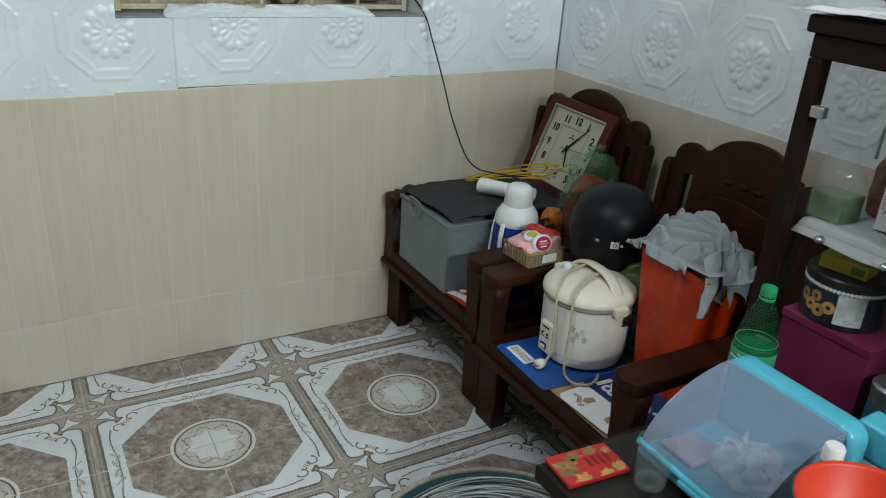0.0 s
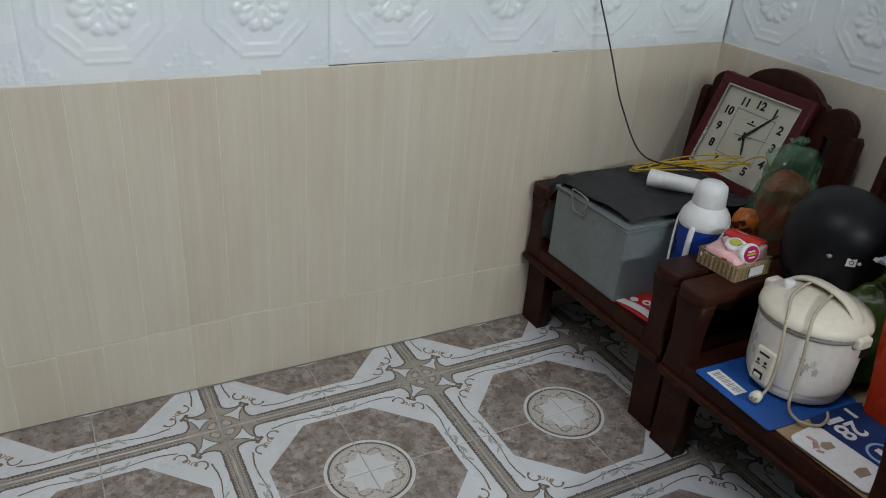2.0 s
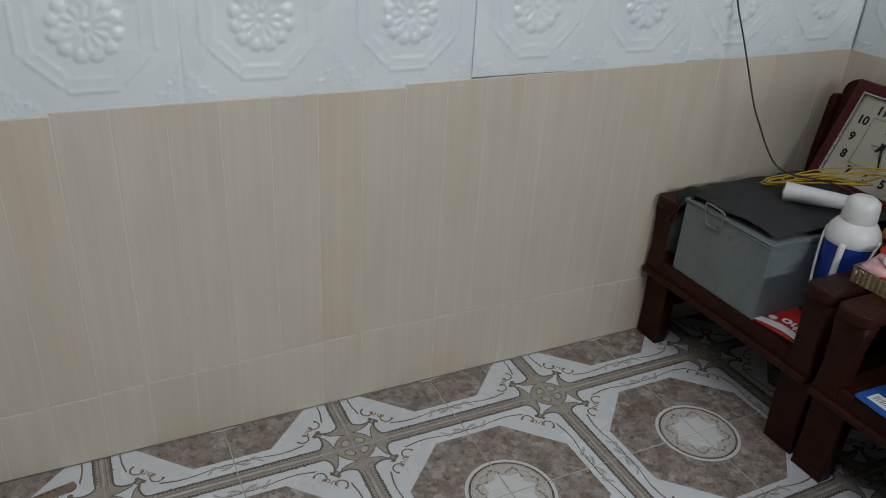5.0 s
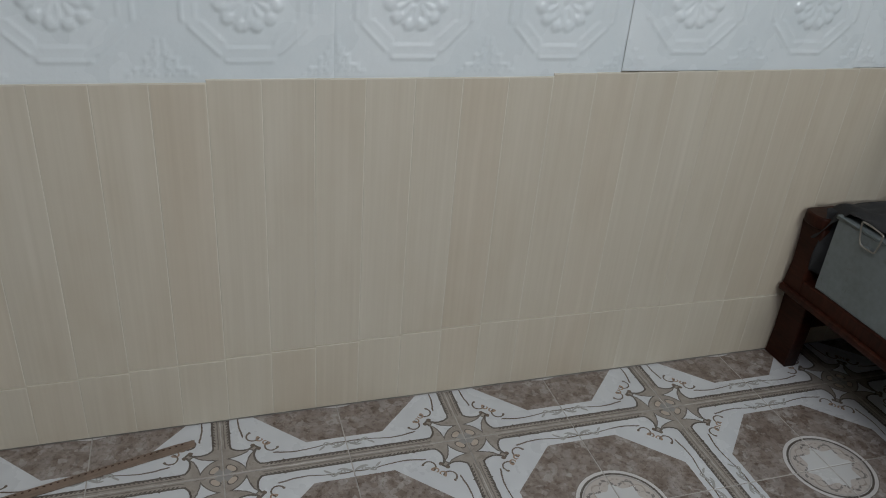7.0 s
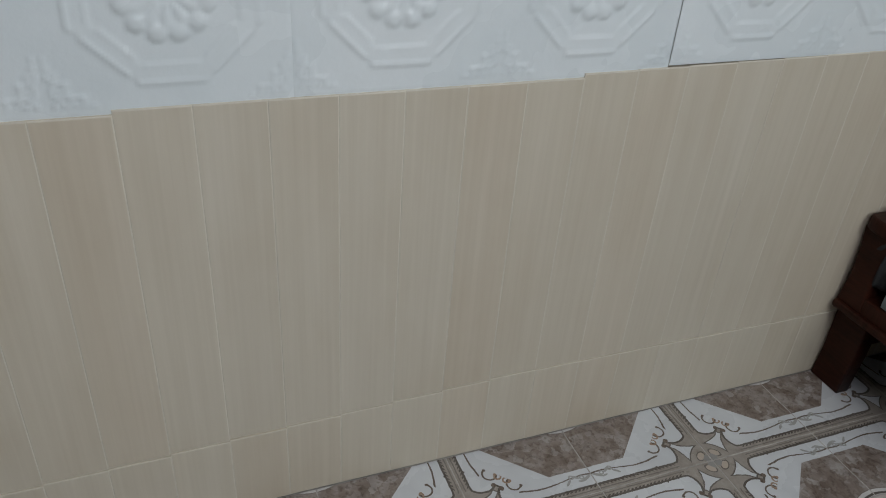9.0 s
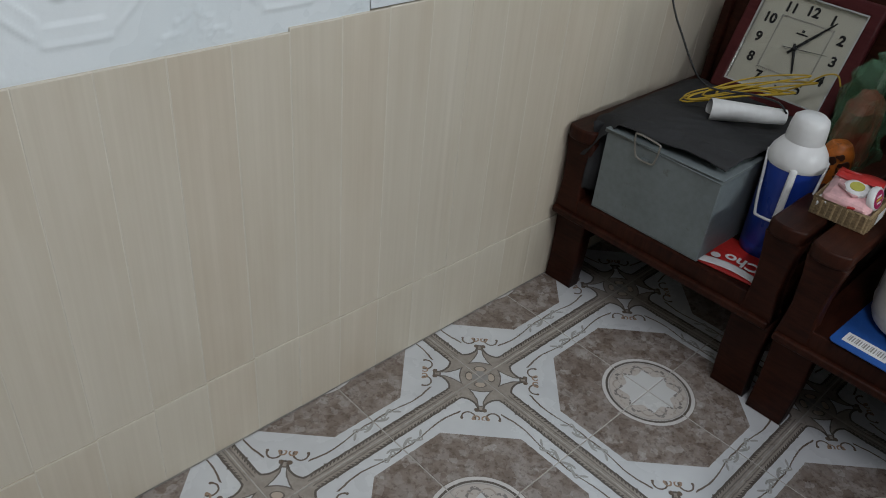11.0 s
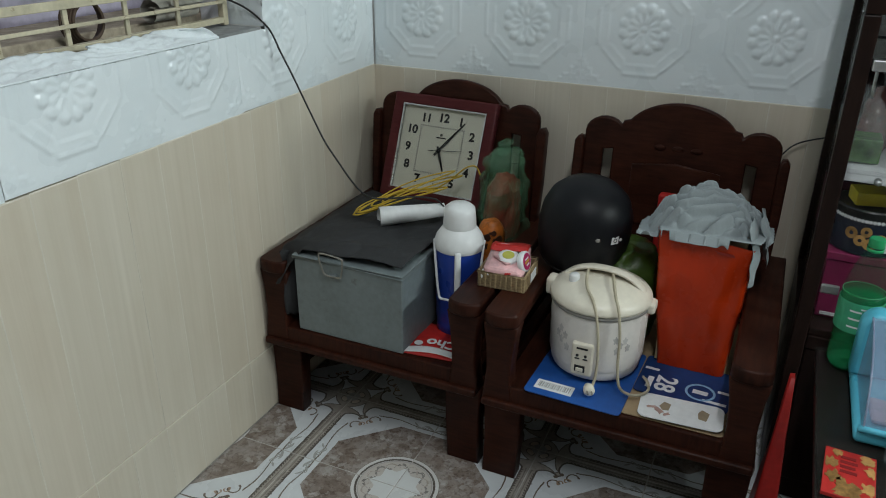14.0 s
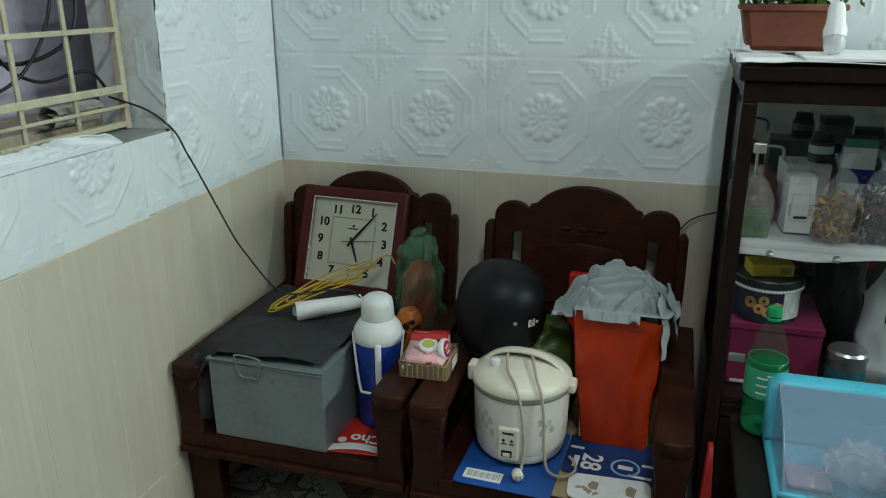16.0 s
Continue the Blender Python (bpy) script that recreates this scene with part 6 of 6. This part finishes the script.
bmesh.ops.subdivide_edges(rf, edges=rf.edges[:], cuts=5, use_grid_fill=True)
for v in rf.verts:
    k = 1 - (v.co.z + 0.5) * 0.85
    v.co = Vector((-0.575 + v.co.x * 0.14 * k, -1.374 + v.co.y * 0.062 * k, (v.co.z + 0.5) * 0.43))
solo("red_sack", crumple(rf, 12, 0.006), RED, "red plastic sack standing between the armchair and the table", "sack", smooth=True)
LATH = plain("brown_printed_strip", (0.235, 0.175, 0.135), 0.6, vary=0.22, grain=(30, 200, 30))
ls = thing("wooden_lath", "thin brown dotted lath lying on the floor tiles", "lath", (-2.405, -0.072, 0.0005), rz=14)
part("strip", plate([[(-0.62, -0.014), (-0.02, -0.015), (0.0, -0.012), (0.004, 0.010), (-0.04, 0.013), (-0.35, 0.012), (-0.62, 0.015)]], 0.003, 0.0006), LATH, ls, at=pose(0, 0, 0.0017))
for k in range(40):
    part("dot", box(-0.03 - 0.0145 * k, 0.004, 0.0033, -0.0245 - 0.0145 * k, 0.0075, 0.0038), BROWNINK, ls)
tl = thing("unseen_tube_light", "white tube light fitting, out of view, added under the ceiling", "light fitting", (-0.85, -4.03, 2.27))
part("housing", box(-0.64, -0.05, -0.10, 0.64, -0.02, 0.10, 0.006), WHITE, tl)
for end in (-0.5, 0.5):
    part("hanger", box(end - 0.012, -0.048, 0.101, end + 0.012, -0.024, 0.729, 0.002), WHITE, tl)
# housing for the added overhead fill lamp
t2 = thing("unseen_tube_light", "white tube light fitting, out of view, added under the ceiling", "light fitting", (-1.95, -1.40, 2.945))
part("housing", box(-0.62, -0.03, 0.0, 0.62, 0.03, 0.055, 0.006), WHITE, t2)

# ---- pieces of the floor and the wall linings ----
def tile_mesh(u0, u1, v0, v1):
    e, b, h = 0.0015, 0.0012, 0.008
    o = [(u0 + e, v0 + e), (u1 - e, v0 + e), (u1 - e, v1 - e), (u0 + e, v1 - e)]
    i = [(u0 + e + b, v0 + e + b), (u1 - e - b, v0 + e + b), (u1 - e - b, v1 - e - b), (u0 + e + b, v1 - e - b)]
    vs = [(x, y, -h) for x, y in o] + [(x, y, -0.0009) for x, y in o] + [(x, y, 0) for x, y in i]
    fs = [(8, 9, 10, 11)]
    for k in range(4):
        q = (k + 1) % 4
        fs += [(4 + k, 4 + q, 8 + q, 8 + k), (k, q, 4 + q, 4 + k)]
    me = bpy.data.meshes.new("tile")
    me.from_pydata(vs, [], fs)
    me.materials.append(TILE)
    return me


T = 0.3
MOTIF_X, MOTIF_Y = -0.841, -0.493      # middle of one medallion
tiles = {}
for i in range(-13, 3):
    for j in range(-16, 3):
        # the corner that carries the medallion and the way the tile runs from it
        ax, ay = MOTIF_X + T * (i if i % 2 == 0 else i + 1), MOTIF_Y + T * (j if j % 2 == 0 else j + 1)
        sx, sy = (1 if i % 2 == 0 else -1), (1 if j % 2 == 0 else -1)
        lo_x, lo_y = MOTIF_X + T * i, MOTIF_Y + T * j
        cx0, cx1 = max(lo_x, ROOM_X), min(lo_x + T, 0.0)
        cy0, cy1 = max(lo_y, ROOM_Y), min(lo_y + T, 0.0)
        if cx1 - cx0 < 0.01 or cy1 - cy0 < 0.01:
            continue
        turn = {(1, 1): 0, (-1, 1): 90, (-1, -1): 180, (1, -1): 270}[(sx, sy)]
        inv = pose(ax, ay, 0, 0, 0, turn).inverted()
        p, q = inv @ Vector((cx0, cy0, 0)), inv @ Vector((cx1, cy1, 0))
        key = tuple(round(k, 3) for k in (min(p.x, q.x), max(p.x, q.x), min(p.y, q.y), max(p.y, q.y)))
        if key not in tiles:
            tiles[key] = tile_mesh(*key)
        ob = new("tile", tiles[key])
        ob.parent = floor
        ob.matrix_basis = pose(ax, ay, random.uniform(-0.0003, 0.0003), 0, 0, turn)


def plank_mesh(h, w=0.1103):
    """Upright plank with chamfered edges; local x along the wall, z up, face towards -y."""
    c, ch, t = 0.0017, 0.0026, FACE
    o = [(0, 0), (w, 0), (w, h), (0, h)]
    i = [(c, ch), (w - c, ch), (w - c, h - ch), (c, h - ch)]
    vs = [(x, t, z) for x, z in o] + [(x, 0.0006, z) for x, z in o] + [(x, 0, z) for x, z in i]
    fs = [(8, 9, 10, 11)]
    for k in range(4):
        q = (k + 1) % 4
        fs += [(4 + k, 4 + q, 8 + q, 8 + k), (k, q, 4 + q, 4 + k)]
    me = bpy.data.meshes.new("plank")
    me.from_pydata(vs, [], fs)
    me.materials.append(CREAM)
    me.materials.append(EDGE)
    for k in (1, 3, 5, 7):
        me.polygons[k].material_index = 1
    return me


LOW, PL = 0.207, 0.1103
upper, lower = plank_mesh(RAIL - LOW), plank_mesh(LOW - 0.0015)
BLOCK_TOP = (RAIL, RAIL, 0.889, 0.882, 0.876, 0.870)     # the far lots of seven planks were set lower
lot = {}
for k in range(int(-ROOM_X / PL)):
    block, far = k // 7, PL * (k + 0.5)
    seam = round(0.217 + 0.012 * (min(far, 1.6) - 1.54) - 0.034 * max(0.0, far - 1.6), 3)
    top_z = BLOCK_TOP[block] + (0.002 - 0.0098 * far if block < 2 else 0.0)
    for z0_, z1_ in ((seam, top_z), (0.004, seam - 0.0005)):
        key = (round(z1_ - z0_, 4))
        if key not in lot:
            lot[key] = plank_mesh(key)
        ob = new("plank", lot[key])
        ob.parent = wall_north
        ob.matrix_basis = pose(-PL * (k + 1), random.uniform(-0.0005, 0.0004) - (0.0010 if block == 3 else 0) - (0.0026 if z0_ < 0.1 else 0), z0_)
for k in range(int(-ROOM_Y / PL)):
    for me, z in ((upper, LOW), (lower, 0.001)):
        ob = new("plank", me)
        ob.parent = wall_east
        ob.matrix_basis = pose(random.uniform(-0.0008, 0.0), -PL * k - 0.0002, z, 0, 0, -90)

# embossed foam panels, two by two motifs each
CELL = 0.3425


def emboss(x, y):
    """Height of the relief at x, y (arrays) measured in cells from a motif's middle."""
    r, th = np.hypot(x, y) * 1.08, np.arctan2(y, x)
    h = np.zeros_like(r)
    # button and inner ring of petals
    h = np.maximum(h, 0.0035 * np.clip(1 - (r / 0.03) ** 2, 0, 1) ** 0.5)
    saw = np.abs(np.cos(6 * th)) ** 0.6
    h = np.maximum(h, 0.0042 * saw * np.clip((r - 0.028) / 0.03, 0, 1) * np.clip((0.168 - r) / 0.02, 0, 1) ** 0.5 * (0.6 + 2.2 * np.clip(r, 0, 0.17)))
    for k in range(12):
        a = math.tau * (k + 0.5) / 12
        d = np.hypot(x - 0.165 * math.cos(a), y - 0.165 * math.sin(a)) / 0.044
        h = np.maximum(h, 0.0050 * np.sqrt(np.clip(1 - d * d, 0, 1)))
    ax, ay = np.abs(x), np.abs(y)
    for size, high, wide in ((0.295, 0.0020, 0.0075), (0.372, 0.0028, 0.0085)):
        o = np.maximum(np.maximum(ax, ay), (ax + ay) * 0.735)
        ridge = high * np.exp(-((o - size) / wide) ** 2)
        # the ridge breaks off beside each corner
        gap = np.minimum(np.abs(ax - ay * 0.45), np.abs(ay - ax * 0.45))
        h = np.maximum(h, ridge * np.clip((gap - 0.012) / 0.014, 0.08, 1))
    h = h + 0.0011 * np.clip((0.375 - np.maximum(np.maximum(ax, ay), (ax + ay) * 0.735)) / 0.01, 0, 1) * np.clip((np.maximum(np.maximum(ax, ay), (ax + ay) * 0.735) - 0.295) / 0.01, 0, 1)
    # scrollwork in the corners
    cx, cy = 0.5 - ax, 0.5 - ay
    for px, py, rr, w in ((0.115, 0.055, 0.030, 0.010), (0.055, 0.115, 0.030, 0.010), (0.05, 0.05, 0.018, 0.010), (0.175, 0.035, 0.016, 0.009), (0.035, 0.175, 0.016, 0.009)):
        d = np.hypot(cx - px, cy - py)
        h = np.maximum(h, 0.0030 * np.exp(-((d - rr) / (0.6 * w)) ** 2))
    for px, py, w in ((0.215, 0.022, 0.013), (0.022, 0.215, 0.013), (0.25, 0.018, 0.009), (0.018, 0.25, 0.009), (0.145, 0.085, 0.012), (0.085, 0.145, 0.012), (0.09, 0.09, 0.014), (0.115, 0.055, 0.012), (0.055, 0.115, 0.012)):
        h = np.maximum(h, 0.0029 * np.exp(-(np.hypot(cx - px, cy - py) / (0.85 * w)) ** 2))
    return h - 0.0012 * np.exp(-(cy / 0.006) ** 2)


def foam_panel_mesh(w, hgt, step, cut=None):
    """A panel in local x (along) and z (up), embossed towards -y; cut: a rectangle left out."""
    nx, nz = max(2, round(w / step)), max(2, round(hgt / step))
    xs, zs = np.linspace(0, w, nx + 1), np.linspace(0, hgt, nz + 1)
    if cut:
        for edge in cut[:2]:
            k = np.argmin(np.abs(xs - edge))
            if abs(xs[k] - edge) < step:
                xs[k] = edge
        for edge in cut[2:]:
            k = np.argmin(np.abs(zs - edge))
            if abs(zs[k] - edge) < step:
                zs[k] = edge
    X, Z = np.meshgrid(xs, zs)
    h = emboss((X / CELL) % 1 - 0.5, (Z / CELL) % 1 - 0.5) * np.clip((Z - 0.010) / 0.010, 0, 1)
    # the border is pressed down onto the wall
    rim = np.minimum(np.minimum(X, w - X), np.minimum(Z, hgt - Z))
    Y = FACE - 0.006 - h - 0.0008 * np.clip(rim / 0.004, 0, 1) - 0.002
    Y = Y + 0.0012 * np.sin(X * 9.1 + 1.3) * np.sin(Z * 7.7)
    vs = np.stack([X, Y, Z], -1).reshape(-1, 3)
    W = nx + 1
    a = (np.arange(nz)[:, None] * W + np.arange(nx)[None, :]).ravel()
    quads = np.stack([a, a + 1, a + W + 1, a + W], -1)
    if cut:
        mx = vs[quads][:, :, 0].mean(1)
        mz = vs[quads][:, :, 2].mean(1)
        quads = quads[~((mx > cut[0]) & (mx < cut[1]) & (mz > cut[2]) & (mz < cut[3]))]
    me = bpy.data.meshes.new("foam_panel")
    me.from_pydata(vs.tolist(), [], quads.tolist())
    me.materials.append(FOAM)
    finish(me, True)
    return me


PAN = CELL * 2
fine_panel, rough_panel = foam_panel_mesh(PAN, PAN, 0.0042), foam_panel_mesh(PAN, PAN, 0.014)
for k in range(6):
    for row in range(4):
        z = RAIL - (0.003, 0.008, 0.021, 0.028, 0.034, 0.040)[k] + PAN * row
        if z > ROOM_Z - 0.1:
            continue
        left = -PAN * (k + 1)
        cut = (WIN[0] - left, WIN[1] - left, WIN[2] - z, WIN[3] - z)
        hit = cut[0] < PAN and cut[1] > 0 and cut[2] < PAN and cut[3] > 0
        tall = min(PAN, ROOM_Z - z)
        if hit:
            me = foam_panel_mesh(PAN, tall, 0.0042 if row == 0 else 0.012, cut)
        else:
            me = (fine_panel if row == 0 and k < 4 else rough_panel) if tall >= PAN - 0.001 else foam_panel_mesh(PAN, tall, 0.014)
        ob = new("foam_panel", me)
        ob.parent = wall_north
        ob.matrix_basis = pose(left, -0.0020 if k < 2 else 0.0, z)
for k in range(7):
    for row in range(4):
        z = RAIL - 0.003 + PAN * row
        tall = min(PAN, ROOM_Z - z)
        if tall < 0.05:
            continue
        ob = new("foam_panel", (fine_panel if row == 0 and k < 3 else rough_panel) if tall >= PAN - 0.001 else foam_panel_mesh(PAN, tall, 0.014))
        ob.parent = wall_east
        ob.matrix_basis = pose(0.0, -PAN * k - 0.001, z, 0, 0, -90)

# lining of the window's reveal
jamb = foam_panel_mesh(0.112, PAN, 0.0042)
for row in range(2):
    ob = new("foam_panel", jamb)
    ob.parent = wall_north
    ob.matrix_basis = pose(WIN[1] - 0.0042, 0.114, WIN[2] + 0.006 + PAN * row, 0, 0, -90)
